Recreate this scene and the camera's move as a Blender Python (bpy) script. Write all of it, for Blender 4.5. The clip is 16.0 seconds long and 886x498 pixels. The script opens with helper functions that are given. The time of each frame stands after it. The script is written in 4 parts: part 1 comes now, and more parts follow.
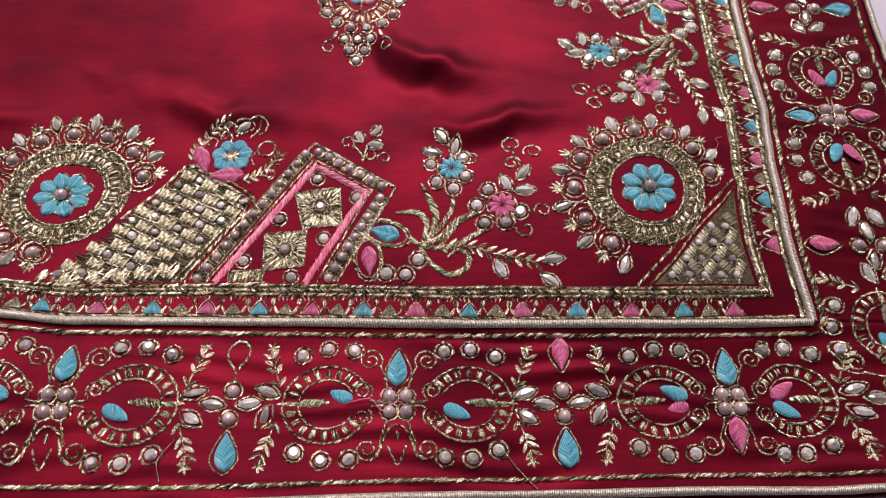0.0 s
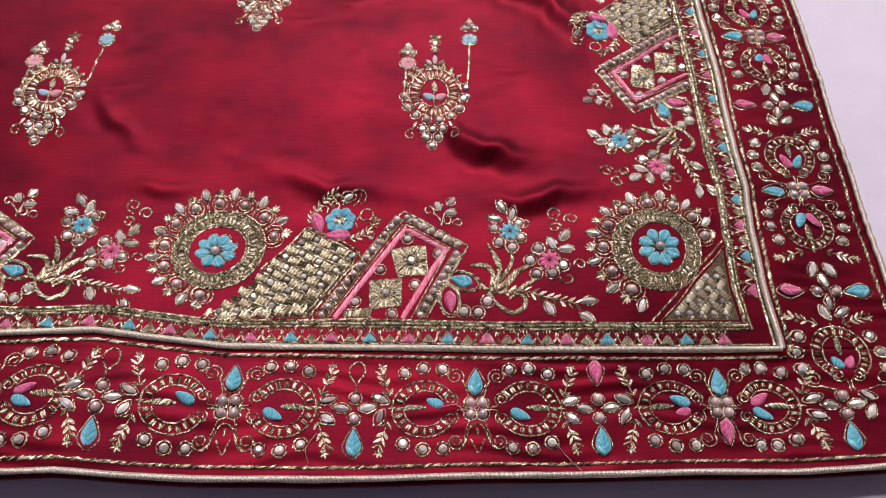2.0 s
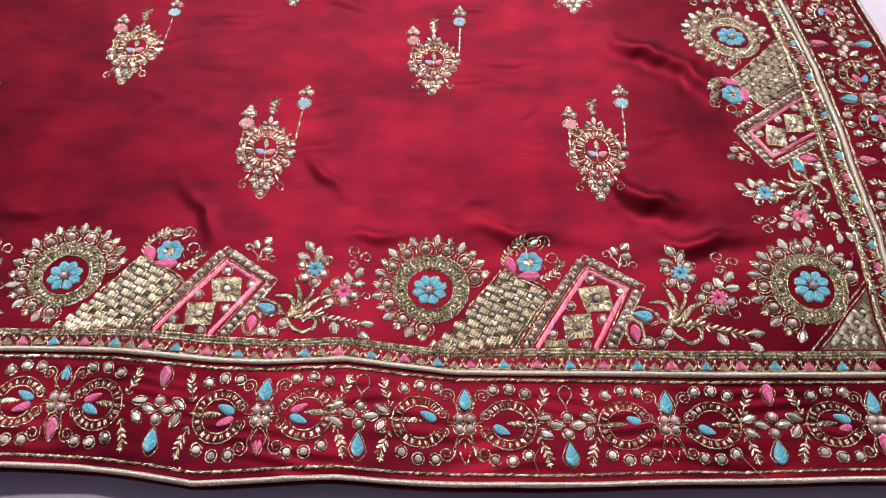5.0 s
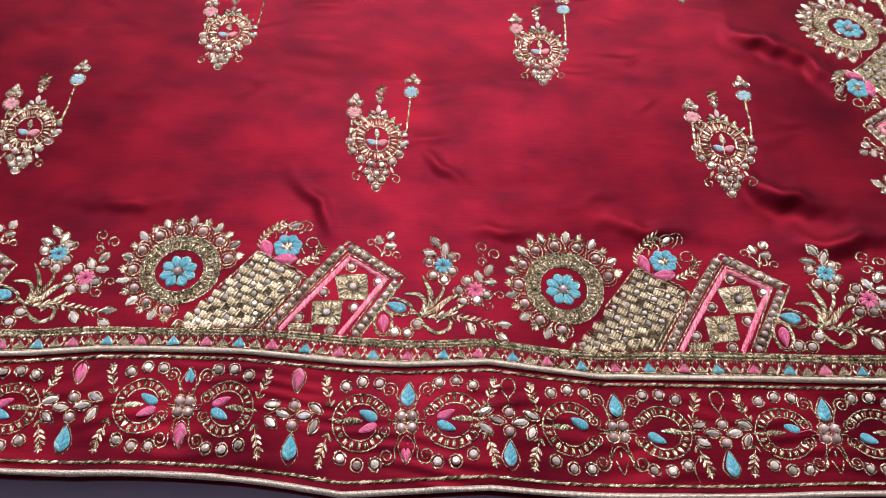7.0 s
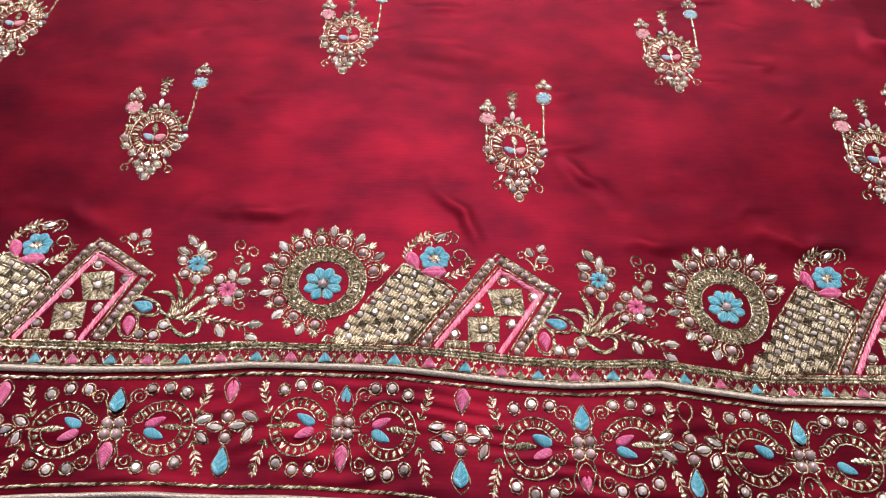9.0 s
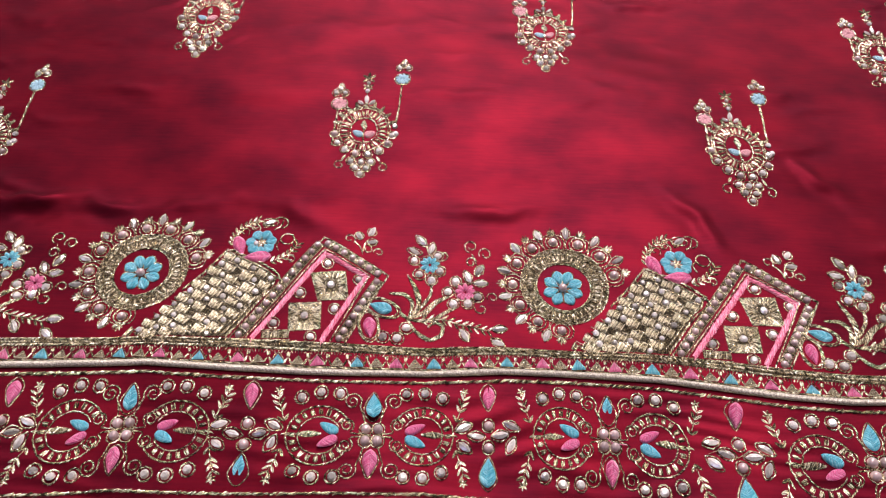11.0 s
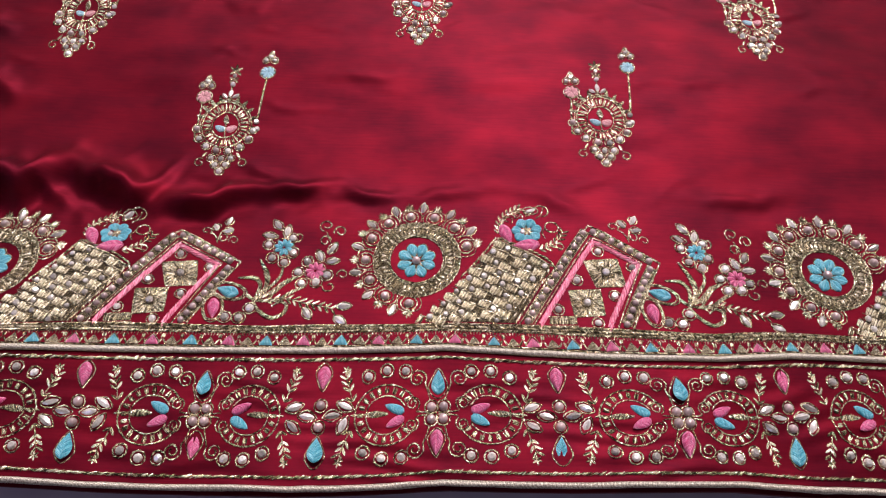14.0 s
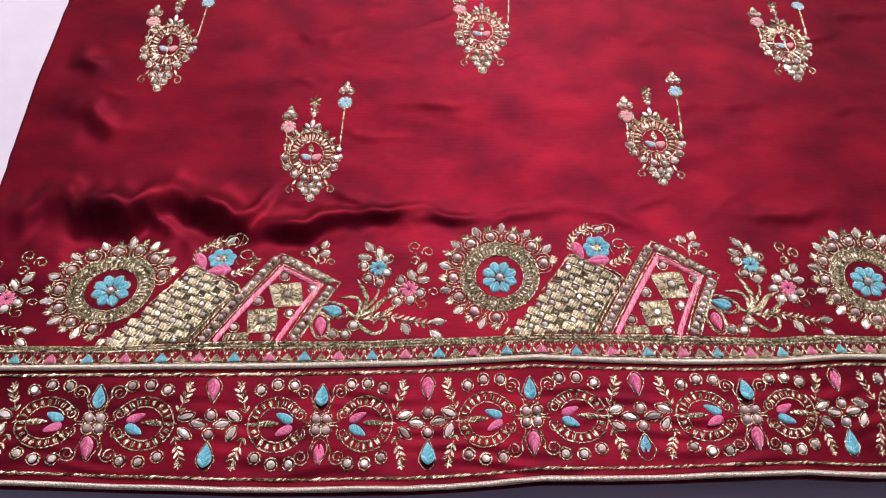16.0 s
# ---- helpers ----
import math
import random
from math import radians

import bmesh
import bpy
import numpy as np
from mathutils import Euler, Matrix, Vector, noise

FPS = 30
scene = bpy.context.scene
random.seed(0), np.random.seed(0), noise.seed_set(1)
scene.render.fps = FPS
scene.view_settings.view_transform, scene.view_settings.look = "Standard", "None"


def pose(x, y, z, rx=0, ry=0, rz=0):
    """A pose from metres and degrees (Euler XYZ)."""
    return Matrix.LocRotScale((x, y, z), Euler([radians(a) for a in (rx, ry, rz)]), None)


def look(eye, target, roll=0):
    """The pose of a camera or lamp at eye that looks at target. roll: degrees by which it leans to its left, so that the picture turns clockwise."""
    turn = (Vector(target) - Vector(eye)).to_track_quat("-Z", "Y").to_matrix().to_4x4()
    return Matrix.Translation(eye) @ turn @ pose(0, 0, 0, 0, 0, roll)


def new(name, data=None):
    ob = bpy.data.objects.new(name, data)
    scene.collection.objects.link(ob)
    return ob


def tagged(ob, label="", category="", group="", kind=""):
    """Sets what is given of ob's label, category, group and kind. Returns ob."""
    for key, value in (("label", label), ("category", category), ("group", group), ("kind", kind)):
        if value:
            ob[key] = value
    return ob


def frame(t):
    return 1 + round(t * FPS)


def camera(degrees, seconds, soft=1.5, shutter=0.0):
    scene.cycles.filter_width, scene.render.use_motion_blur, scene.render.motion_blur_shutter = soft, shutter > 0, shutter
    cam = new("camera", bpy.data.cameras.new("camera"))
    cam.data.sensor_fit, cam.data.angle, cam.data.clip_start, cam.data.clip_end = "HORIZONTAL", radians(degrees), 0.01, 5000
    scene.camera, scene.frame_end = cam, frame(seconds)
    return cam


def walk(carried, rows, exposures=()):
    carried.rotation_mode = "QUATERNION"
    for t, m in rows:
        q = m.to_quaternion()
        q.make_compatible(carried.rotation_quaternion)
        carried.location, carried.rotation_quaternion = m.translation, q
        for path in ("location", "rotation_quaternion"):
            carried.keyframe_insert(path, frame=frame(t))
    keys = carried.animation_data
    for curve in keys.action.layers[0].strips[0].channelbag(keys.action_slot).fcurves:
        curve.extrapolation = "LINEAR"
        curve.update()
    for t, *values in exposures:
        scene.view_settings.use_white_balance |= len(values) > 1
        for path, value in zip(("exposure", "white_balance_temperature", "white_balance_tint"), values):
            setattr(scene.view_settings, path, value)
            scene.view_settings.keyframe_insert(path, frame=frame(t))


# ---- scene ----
cam = camera(63.9, 16.0, soft=1.0)
PATH = [
    (0, (-0.0632, -0.1176, 0.1766), (-0.0350, 0.8440, -1.5768), 1.38),
    (0.5, (-0.0682, -0.1219, 0.1933), (-0.0361, 0.8661, -1.5454), 1.48),
    (1, (-0.0731, -0.1316, 0.2078), (-0.0601, 0.8994, -1.5060), 0.07),
    (1.5, (-0.0827, -0.1389, 0.2236), (-0.0434, 0.8897, -1.4912), 1.90),
    (2, (-0.0883, -0.1443, 0.2396), (-0.0586, 0.8807, -1.4775), 1.52),
    (2.5, (-0.0979, -0.1484, 0.2521), (-0.0295, 0.8819, -1.4608), 3.24),
    (3, (-0.1069, -0.1526, 0.2669), (-0.0235, 0.8762, -1.4462), 3.91),
    (3.5, (-0.1199, -0.1607, 0.2812), (-0.0752, 0.8868, -1.4220), 1.84),
    (4, (-0.1386, -0.1638, 0.2870), (-0.0769, 0.9043, -1.4028), 2.96),
    (4.5, (-0.1582, -0.1606, 0.2883), (-0.1134, 0.8993, -1.4072), 2.36),
    (5, (-0.1710, -0.1595, 0.2852), (-0.1502, 0.9063, -1.4070), 0.94),
    (5.2, (-0.1770, -0.1577, 0.2835), (-0.1463, 0.8988, -1.4144), 1.51),
    (7.3, (-0.2450, -0.1491, 0.2667), (-0.1949, 0.9117, -1.4281), 2.84),
    (7.5, (-0.2519, -0.1479, 0.2650), (-0.2124, 0.9115, -1.4309), 2.45),
    (8, (-0.2669, -0.1439, 0.2622), (-0.2309, 0.9278, -1.4261), 2.12),
    (8.2, (-0.2714, -0.1418, 0.2609), (-0.2326, 0.9307, -1.4267), 1.79),
    (10.3, (-0.3493, -0.1398, 0.2447), (-0.3672, 0.9771, -1.4143), 2.28),
    (10.5, (-0.3582, -0.1393, 0.2428), (-0.3931, 0.9811, -1.4136), 1.35),
    (11, (-0.3818, -0.1384, 0.2411), (-0.4282, 0.9692, -1.4236), 0.06),
    (11.5, (-0.4007, -0.1380, 0.2396), (-0.4203, 0.9415, -1.4439), 0.29),
    (12, (-0.4197, -0.1395, 0.2422), (-0.4169, 0.9155, -1.4569), 0.64),
    (12.5, (-0.4390, -0.1382, 0.2444), (-0.4314, 0.8972, -1.4667), 0.14),
    (13, (-0.4585, -0.1414, 0.2451), (-0.4626, 0.8651, -1.4831), -0.47),
    (13.5, (-0.4762, -0.1423, 0.2485), (-0.4791, 0.8658, -1.4788), 0.44),
    (14, (-0.4961, -0.1411, 0.2523), (-0.5058, 0.8940, -1.4590), 1.58),
    (14.5, (-0.5125, -0.1378, 0.2565), (-0.5315, 0.8819, -1.4640), 1.57),
    (15, (-0.5219, -0.1378, 0.2642), (-0.5357, 0.8837, -1.4551), 1.47),
    (15.5, (-0.5309, -0.1390, 0.2716), (-0.4721, 0.8561, -1.4623), 2.87),
    (16, (-0.5393, -0.1443, 0.2845), (-0.5060, 0.8558, -1.4471), 2.36),
]
walk(cam, [(t, look(eye, target, roll)) for t, eye, target, roll in PATH],
     [(0, -0.24), (0.5, -0.18), (2, -0.08), (3.5, 0.08), (4.5, 0.10), (7.5, 0.10), (10.5, 0.12), (12.5, 0.0), (14.5, -0.04), (15, 0.02), (15.5, 0.16), (16, 0.12)])

# ---- light: a ceiling panel beyond the cloth, two added helper lamps, a dim room ----
world = bpy.data.worlds.new("room_air")
scene.world = world
world.use_nodes = True
world.node_tree.nodes["Background"].inputs[0].default_value = (0.78, 0.77, 0.96, 1)
world.node_tree.nodes["Background"].inputs[1].default_value = 0.30


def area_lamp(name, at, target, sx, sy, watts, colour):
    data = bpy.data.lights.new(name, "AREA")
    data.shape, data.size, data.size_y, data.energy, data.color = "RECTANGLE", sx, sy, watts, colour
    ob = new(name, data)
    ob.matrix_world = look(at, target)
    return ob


area_lamp("ceiling_lamp", (-0.22, 1.85, 2.10), (-0.30, 0.05, 0.0), 1.00, 0.40, 92.0, (1.0, 0.93, 0.99))
# Unseen small lamp, added for highlights on the stones and thread.
area_lamp("added_highlight_lamp", (-0.30, 0.62, 2.12), (-0.30, 0.10, 0.0), 0.11, 0.11, 20.0, (1.0, 0.93, 0.97))
# Fill without a seen source, added to tint shade and silk violet.
area_lamp("violet_fill_light", (-1.9, -0.9, 1.3), (-0.3, 0.1, 0.0), 1.0, 1.2, 3.2, (0.50, 0.50, 1.0))


# ---- materials ----
def nodes_of(name):
    m = bpy.data.materials.new(name)
    m.use_nodes = True
    nt = m.node_tree
    return m, nt, nt.nodes["Principled BSDF"]


def add(nt, kind, **values):
    n = nt.nodes.new(kind)
    for k, v in values.items():
        if k in n.inputs:
            n.inputs[k].default_value = v
    return n


def mth(nt, op, a, b=None):
    n = nt.nodes.new("ShaderNodeMath")
    n.operation = op
    for i, v in enumerate((a, b)):
        if v is None:
            continue
        if isinstance(v, (int, float)):
            n.inputs[i].default_value = v
        else:
            nt.links.new(v, n.inputs[i])
    return n.outputs[0]


def ramp(nt, fac, stops):
    n = nt.nodes.new("ShaderNodeValToRGB")
    while len(n.color_ramp.elements) < len(stops):
        n.color_ramp.elements.new(0.5)
    for e, (p, c) in zip(n.color_ramp.elements, stops):
        e.position, e.color = p, (*c, 1)
    nt.links.new(fac, n.inputs[0])
    return n.outputs[0]


def noise_at(nt, scale, detail=3.0, stretch=None, coord="Object"):
    tc = nt.nodes.new("ShaderNodeTexCoord")
    out = tc.outputs[coord]
    if stretch:
        mp = nt.nodes.new("ShaderNodeMapping")
        mp.inputs["Scale"].default_value = stretch
        nt.links.new(out, mp.inputs[0])
        out = mp.outputs[0]
    n = add(nt, "ShaderNodeTexNoise", Scale=scale, Detail=detail)
    nt.links.new(out, n.inputs["Vector"])
    return n.outputs["Fac"]


def bump(nt, bsdf, height, distance, strength=1.0):
    b = add(nt, "ShaderNodeBump", Strength=strength, Distance=distance)
    nt.links.new(height, b.inputs["Height"])
    nt.links.new(b.outputs[0], bsdf.inputs["Normal"])


def stripes(nt, pitch, twist, wobble=0.35):
    """A wave along the thread's length in mm, turning with the place round or across it."""
    uv = nt.nodes.new("ShaderNodeUVMap")
    sep = nt.nodes.new("ShaderNodeSeparateXYZ")
    nt.links.new(uv.outputs[0], sep.inputs[0])
    nz = add(nt, "ShaderNodeTexNoise", Scale=0.9, Detail=2.0)
    nt.links.new(uv.outputs[0], nz.inputs["Vector"])
    a = mth(nt, "MULTIPLY", sep.outputs[0], 2 * math.pi / pitch)
    b = mth(nt, "MULTIPLY", sep.outputs[1], twist)
    c = mth(nt, "MULTIPLY", nz.outputs["Fac"], 2 * math.pi * wobble * 2)
    s = mth(nt, "SINE", mth(nt, "ADD", mth(nt, "ADD", a, b), c))
    return mth(nt, "ADD", mth(nt, "MULTIPLY", s, 0.5), 0.5)


def thread_material(name, dark, mid, light, pitch, twist, metallic, rough, depth, spec=0.5, glint_tone=3.0, island=0.0, wobble=0.35, streak=False):
    m, nt, b = nodes_of(name)
    s = stripes(nt, pitch, twist, wobble)
    if streak:
        mp = nt.nodes.new("ShaderNodeMapping")
        mp.inputs["Scale"].default_value = (2.6, 0.28, 1.0)
        nt.links.new(nt.nodes.new("ShaderNodeUVMap").outputs[0], mp.inputs[0])
        fine = add(nt, "ShaderNodeTexNoise", Scale=1.0, Detail=4.0)
        nt.links.new(mp.outputs[0], fine.inputs["Vector"])
        n = fine.outputs["Fac"]
    else:
        n = noise_at(nt, 1900.0, 3.0)
    n = mth(nt, "ADD", mth(nt, "MULTIPLY", mth(nt, "SUBTRACT", n, 0.5), glint_tone), 0.5)
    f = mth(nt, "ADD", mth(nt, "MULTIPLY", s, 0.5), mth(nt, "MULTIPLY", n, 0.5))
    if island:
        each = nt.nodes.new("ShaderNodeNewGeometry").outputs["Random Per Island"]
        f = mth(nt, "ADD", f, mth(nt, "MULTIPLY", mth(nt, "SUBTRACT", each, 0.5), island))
    # Groove shade and bright glints are put into the thread's own colour.
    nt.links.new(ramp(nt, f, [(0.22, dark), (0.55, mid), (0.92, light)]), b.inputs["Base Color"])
    b.inputs["Metallic"].default_value = metallic
    b.inputs["Roughness"].default_value = rough
    b.inputs["Specular IOR Level"].default_value = spec
    bump(nt, b, f, depth)
    return m


GOLD = thread_material("zari_cord", (0.048, 0.031, 0.013), (0.58, 0.45, 0.25), (1.0, 0.91, 0.70), 0.45, 1.0, 0.78, 0.25, 0.0003, glint_tone=3.6, island=0.95)
GOLD_SATIN = thread_material("zari_satin_stitch", (0.048, 0.032, 0.014), (0.53, 0.42, 0.235), (1.0, 0.91, 0.70), 0.4, 0.5, 0.76, 0.27, 0.00028, glint_tone=4.0, island=0.95, wobble=0.7)
# Dark stitched ground; shade in the gaps between stitches is put into its colour.
GOLD_GAP_GROUND = thread_material("zari_gap_shade_ground", (0.010, 0.007, 0.004), (0.070, 0.050, 0.026), (0.36, 0.285, 0.16), 0.6, 0.5, 0.7, 0.34, 0.0005, glint_tone=3.8, island=0.4)
GOLD_BLOCK = thread_material("cream_zari_block", (0.12, 0.088, 0.045), (0.60, 0.49, 0.29), (1.0, 0.93, 0.74), 0.45, 0.5, 0.62, 0.28, 0.00028, glint_tone=3.8, island=0.85, wobble=0.9)
BLUE = thread_material("turquoise_floss", (0.010, 0.20, 0.31), (0.11, 0.63, 0.77), (0.66, 0.97, 1.0), 0.34, 0.9, 0.0, 0.28, 0.00035, glint_tone=3.0, wobble=0.5, streak=True)
PINK = thread_material("pink_floss", (0.44, 0.014, 0.09), (0.97, 0.14, 0.36), (1.0, 0.58, 0.74), 0.34, 0.9, 0.0, 0.28, 0.00035, glint_tone=3.0, wobble=0.5, streak=True)
PALE_BLUE = thread_material("pale_blue_floss", (0.18, 0.38, 0.48), (0.42, 0.68, 0.78), (0.74, 0.90, 0.94), 0.34, 0.9, 0.0, 0.4, 0.00025, glint_tone=2.2, wobble=0.5, streak=True)
PALE_PINK = thread_material("salmon_pink_floss", (0.50, 0.05, 0.12), (0.92, 0.22, 0.35), (1.0, 0.56, 0.66), 0.34, 0.9, 0.0, 0.4, 0.00022, glint_tone=2.4, island=0.5, wobble=0.5, streak=True)
ROSE = thread_material("pale_rose_floss", (0.50, 0.16, 0.18), (0.86, 0.38, 0.41), (1.0, 0.68, 0.70), 0.34, 0.9, 0.0, 0.4, 0.00022, glint_tone=2.4, wobble=0.5, streak=True)
PIPING = thread_material("champagne_satin_piping", (0.20, 0.155, 0.115), (0.54, 0.47, 0.37), (0.86, 0.79, 0.67), 0.42, 12.566, 0.45, 0.36, 0.00012, glint_tone=2.6, wobble=0.5)


def silk_material():
    m, nt, b = nodes_of("maroon_silk")
    slub = noise_at(nt, 1.0, 5.0, (90.0, 1000.0, 1.0))
    weave = noise_at(nt, 1.0, 2.0, (2600.0, 2600.0, 1.0))
    broad = noise_at(nt, 38.0, 5.0, (0.9, 1.2, 1.0))
    f = mth(nt, "ADD", mth(nt, "MULTIPLY", slub, 0.22), mth(nt, "MULTIPLY", broad, 0.78))
    nt.links.new(ramp(nt, f, [(0.32, (0.068, 0.0027, 0.0098)), (0.5, (0.116, 0.0036, 0.0122)), (0.68, (0.170, 0.0050, 0.0148))]), b.inputs["Base Color"])
    b.inputs["Metallic"].default_value = 0.74
    b.inputs["Roughness"].default_value = 0.57
    b.inputs["Specular IOR Level"].default_value = 0.08
    h = mth(nt, "ADD", mth(nt, "MULTIPLY", slub, 0.7), mth(nt, "MULTIPLY", weave, 0.5))
    bump(nt, b, h, 0.00015, 0.26)
    return m


def plain_material(name, colour, rough, metallic=0.0, scale=40.0, vary=0.12, coat=0.0, depth=0.0, each=0.0):
    m, nt, b = nodes_of(name)
    n = noise_at(nt, scale, 4.0)
    lo, hi = [tuple(max(0, c * k) for c in colour) for k in (1 - vary, 1 + vary)]
    col = ramp(nt, n, [(0.3, lo), (0.7, hi)])
    if each:
        info = nt.nodes.new("ShaderNodeObjectInfo")
        mix = nt.nodes.new("ShaderNodeHueSaturation")
        nt.links.new(mth(nt, "ADD", mth(nt, "MULTIPLY", info.outputs["Random"], 2 * each), 1 - each), mix.inputs["Value"])
        nt.links.new(col, mix.inputs["Color"])
        col = mix.outputs[0]
    nt.links.new(col, b.inputs["Base Color"])
    b.inputs["Roughness"].default_value, b.inputs["Metallic"].default_value = rough, metallic
    b.inputs["Coat Weight"].default_value = coat
    b.inputs["Coat Roughness"].default_value = 0.08
    if depth:
        bump(nt, b, n, depth)
    return m


SILK = silk_material()
CRYSTAL = plain_material("foiled_glass_stone", (0.97, 0.89, 0.80), 0.12, 0.66, 700.0, 0.35, 0.6, each=0.5)
PEARL = plain_material("mauve_cabochon", (0.55, 0.40, 0.385), 0.09, 0.35, 300.0, 0.22, 1.0, each=0.3)
SHEET = plain_material("lilac_white_bedsheet", (0.56, 0.51, 0.575), 0.85, 0.0, 60.0, 0.03, depth=0.0004)
# For surfaces out of view, made dark to keep bounced light off the shadows.
BOUNCE_STOP = plain_material("dark_bounce_stop", (0.05, 0.042, 0.06), 0.8, 0.0, 3.0, 0.1)
WALL = plain_material("cream_wall_paint", (0.46, 0.43, 0.44), 0.8, 0.0, 3.0, 0.04)

# ---- the cloth's lie: flat design in mm, origin at the corner medallion, then its ripples ----
F_X = [-745, -680, -634, -605, -567, -552, -510, -464, -435, -397, -382, -340, -294, -265, -227, -212, -170, -124, -95, -57, -42, 0, 90]
F_DY = [-1, -2, 5, 3.6, 2, 4, 3.4, 8, 6.5, 1.2, 2.2, 0, 3.5, 2.5, -0.7, 0.4, -4, 0.5, 0.6, -0.9, 0, 0, 0]
F_DX = [2, 2, 0, 2, 3, 2.2, 0, -1.4, 0, 0.8, 0.4, -2, -1, 2, 2, 2, -2, -1.5, 0, 0, 0, 0, 0]
PIPE_X = [-745, -713, -620, -550, -498, -440, -398, -367, -307, -260, -238, -205, -159, -125, -60, 40, 90]
PIPE_DY = [4, 4, 6, 8, 10.2, 6.5, 5, 6, 4, 0, 0, 3, -1.5, -1, -1, 0, 0]
HEM_DY = [5, 5, 4.5, 6.5, 11, 9.6, 8, 4.5, 0.5, -4.5, -2.5, 0.5, -1, -1, 1, 2, 5]
FOLDS = [(-690, 42, 40, 8.5, 4, 8.8), (-640, 42, 22, 6.2, -14, 7.0), (-594, 34, 30, 4.8, 8, 5.6), (-662, 33, 14, 3.2, -40, 2.6), (-710, 93, 16, 5, -18, 2.6), (-720, 128, 9, 5, -60, 2.0), (-556, 40, 22, 3.2, 2, 2.3), (-533, 37, 14, 3, 0, 2.0), (-618, 46, 9, 2.6, 55, 1.8), (-574, 46, 10, 2.6, -30, 1.6),
         (-493, 38, 22, 3.5, 4, 1.2), (-449, 32, 12, 4, -34, 1.3), (-376, 36, 26, 3.2, 2, 0.9), (-284, 36, 14, 3.2, -52, 1.9), (-225, 59, 14, 3, -40, 1.1),
         (-200, 25, 14, 3, 0, 1.0), (-130, 27, 30, 4, -10, 1.5), (-68, 47, 24, 5, -20, 3.6), (-41, 23, 20, 4.2, 6, 3.0), (-46, 140, 22, 5.5, -36, 5.0), (-26, 122, 10, 5, -70, 1.8),
         (-390, 101, 26, 3, 2, 0.6), (-540, 105, 18, 3, 2, 0.7), (-293, 175, 22, 4, 2, 0.8), (-131, 134, 22, 3.5, 4, 0.7), (-440, 150, 40, 4, 2, 0.5), (-610, 150, 30, 5, 8, 0.8), (-230, 110, 34, 4, -3, 0.5)]


CREASES = [(random.uniform(-735, -20), random.uniform(24, 210), random.uniform(5, 15), random.uniform(1.5, 2.6), random.gauss(0, 14), random.uniform(0.16, 0.5)) for _ in range(80)]


def swell(x, y):
    """The field lies a few mm higher away from the worked borders."""
    t = np.clip((y - 30) / 95.0, 0, 1)
    return 4.0 * t * t * (3 - 2 * t) * np.clip((-20 - x) / 50.0, 0, 1)


def lift(x, y):
    """The cloth's height in mm over its mean lie."""
    z = 0.5 * np.sin(x / 31.0 + 1.0) * np.sin(y / 44.0 + x / 120.0) + 0.35 * np.sin(x / 17.0 + y / 60.0 + 0.5) * np.cos(y / 23.0)
    z = z + 0.35 * np.sin(y / 7.3 + 1.7 * np.sin(x / 60.0) + x / 90.0) * (0.5 + 0.5 * np.sin(x / 43.0 + y / 80.0))
    z = z + swell(x, y) + 3.5 * np.exp(-((x + 310) / 95.0) ** 2 - ((y - 115) / 58.0) ** 2)
    edge = np.clip((-y - 44) / 42.0, 0, 1)
    z = z + edge * (1.1 * np.sin(x / 24.0) + 0.7 * np.sin(x / 11.0 + 2.0))
    pucker = np.clip((-y - 40) / 6.0, 0, 1) + np.clip((x - 44) / 6.0, 0, 1)
    z = z + 0.38 * np.clip(pucker, 0, 1) * np.sin(y / 1.05 + 1.5 * np.sin(x / 9.0) + 2.0 * np.sin(x / 23.0 + y / 9.0)) * (0.5 + 0.5 * np.sin(x / 14.0 + y / 6.0))
    z = z + 0.20 * np.sin(y / 2.6 + 2.2 * np.sin(x / 37.0 + y / 50.0) + x / 60.0) * np.clip(np.sin(x / 29.0 + y / 21.0) + np.sin(x / 13.0 - y / 17.0) - 0.4, 0, 2)
    for cx, cy, a, b, turn, deep in FOLDS + CREASES:
        c, s = math.cos(radians(turn)), math.sin(radians(turn))
        d, e = (x - cx) * c + (y - cy) * s, -(x - cx) * s + (y - cy) * c
        e = e + 0.45 * b * np.sin(d / 8.5 + cx) + 0.24 * b * np.sin(d / 3.9 + cy) + 0.12 * b * np.sin(d / 1.9 + cx)
        z = z + (0.75 + 0.25 * np.sin(d / 9.0 + cx)) * 1.4 * deep * np.exp(-(d / a) ** 2) * (np.exp(-(e / b) ** 2) - 0.35 * np.exp(-((e + 1.7 * b) / (1.3 * b)) ** 2))
    return z


# the broad uneven lie of the cloth on the soft bed, in mm, on a coarse plan
SWAY_U, SWAY_V = np.arange(-720.0, 81.0, 100.0), np.array([-75.0, 0.0, 75.0, 150.0])
SWAY_X = [[-1.2, 4.7, -0.6, 7.4, -1.9, -4.4, -2.5, -0.6, 3.8], [-2.6, 0.2, 0.9, 1.9, 0.2, -0.4, -0.4, -0.9, -1.3], [-0.1, -1.9, -1.1, 0.6, -1.0, -1.3, 0.3, 3.1, -0.5], [1.4, 0.2, -2.0, 0.2, 1.0, 1.6, 1.4, 0.5, 3.5]]
SWAY_Y = [[-1.6, -2.6, -4.2, -3.1, 7.2, 0.1, 0.4, 1.9, 0.6], [-2.2, -0.4, 2.3, 2.2, 1.2, -1.3, 4.5, -4.7, -0.7], [-0.0, -0.6, -0.2, 1.5, 3.7, 4.0, 4.0, -0.2, -0.2], [1.2, 0.2, -2.7, 2.2, 7.6, 5.5, 3.4, -2.4, -1.6]]
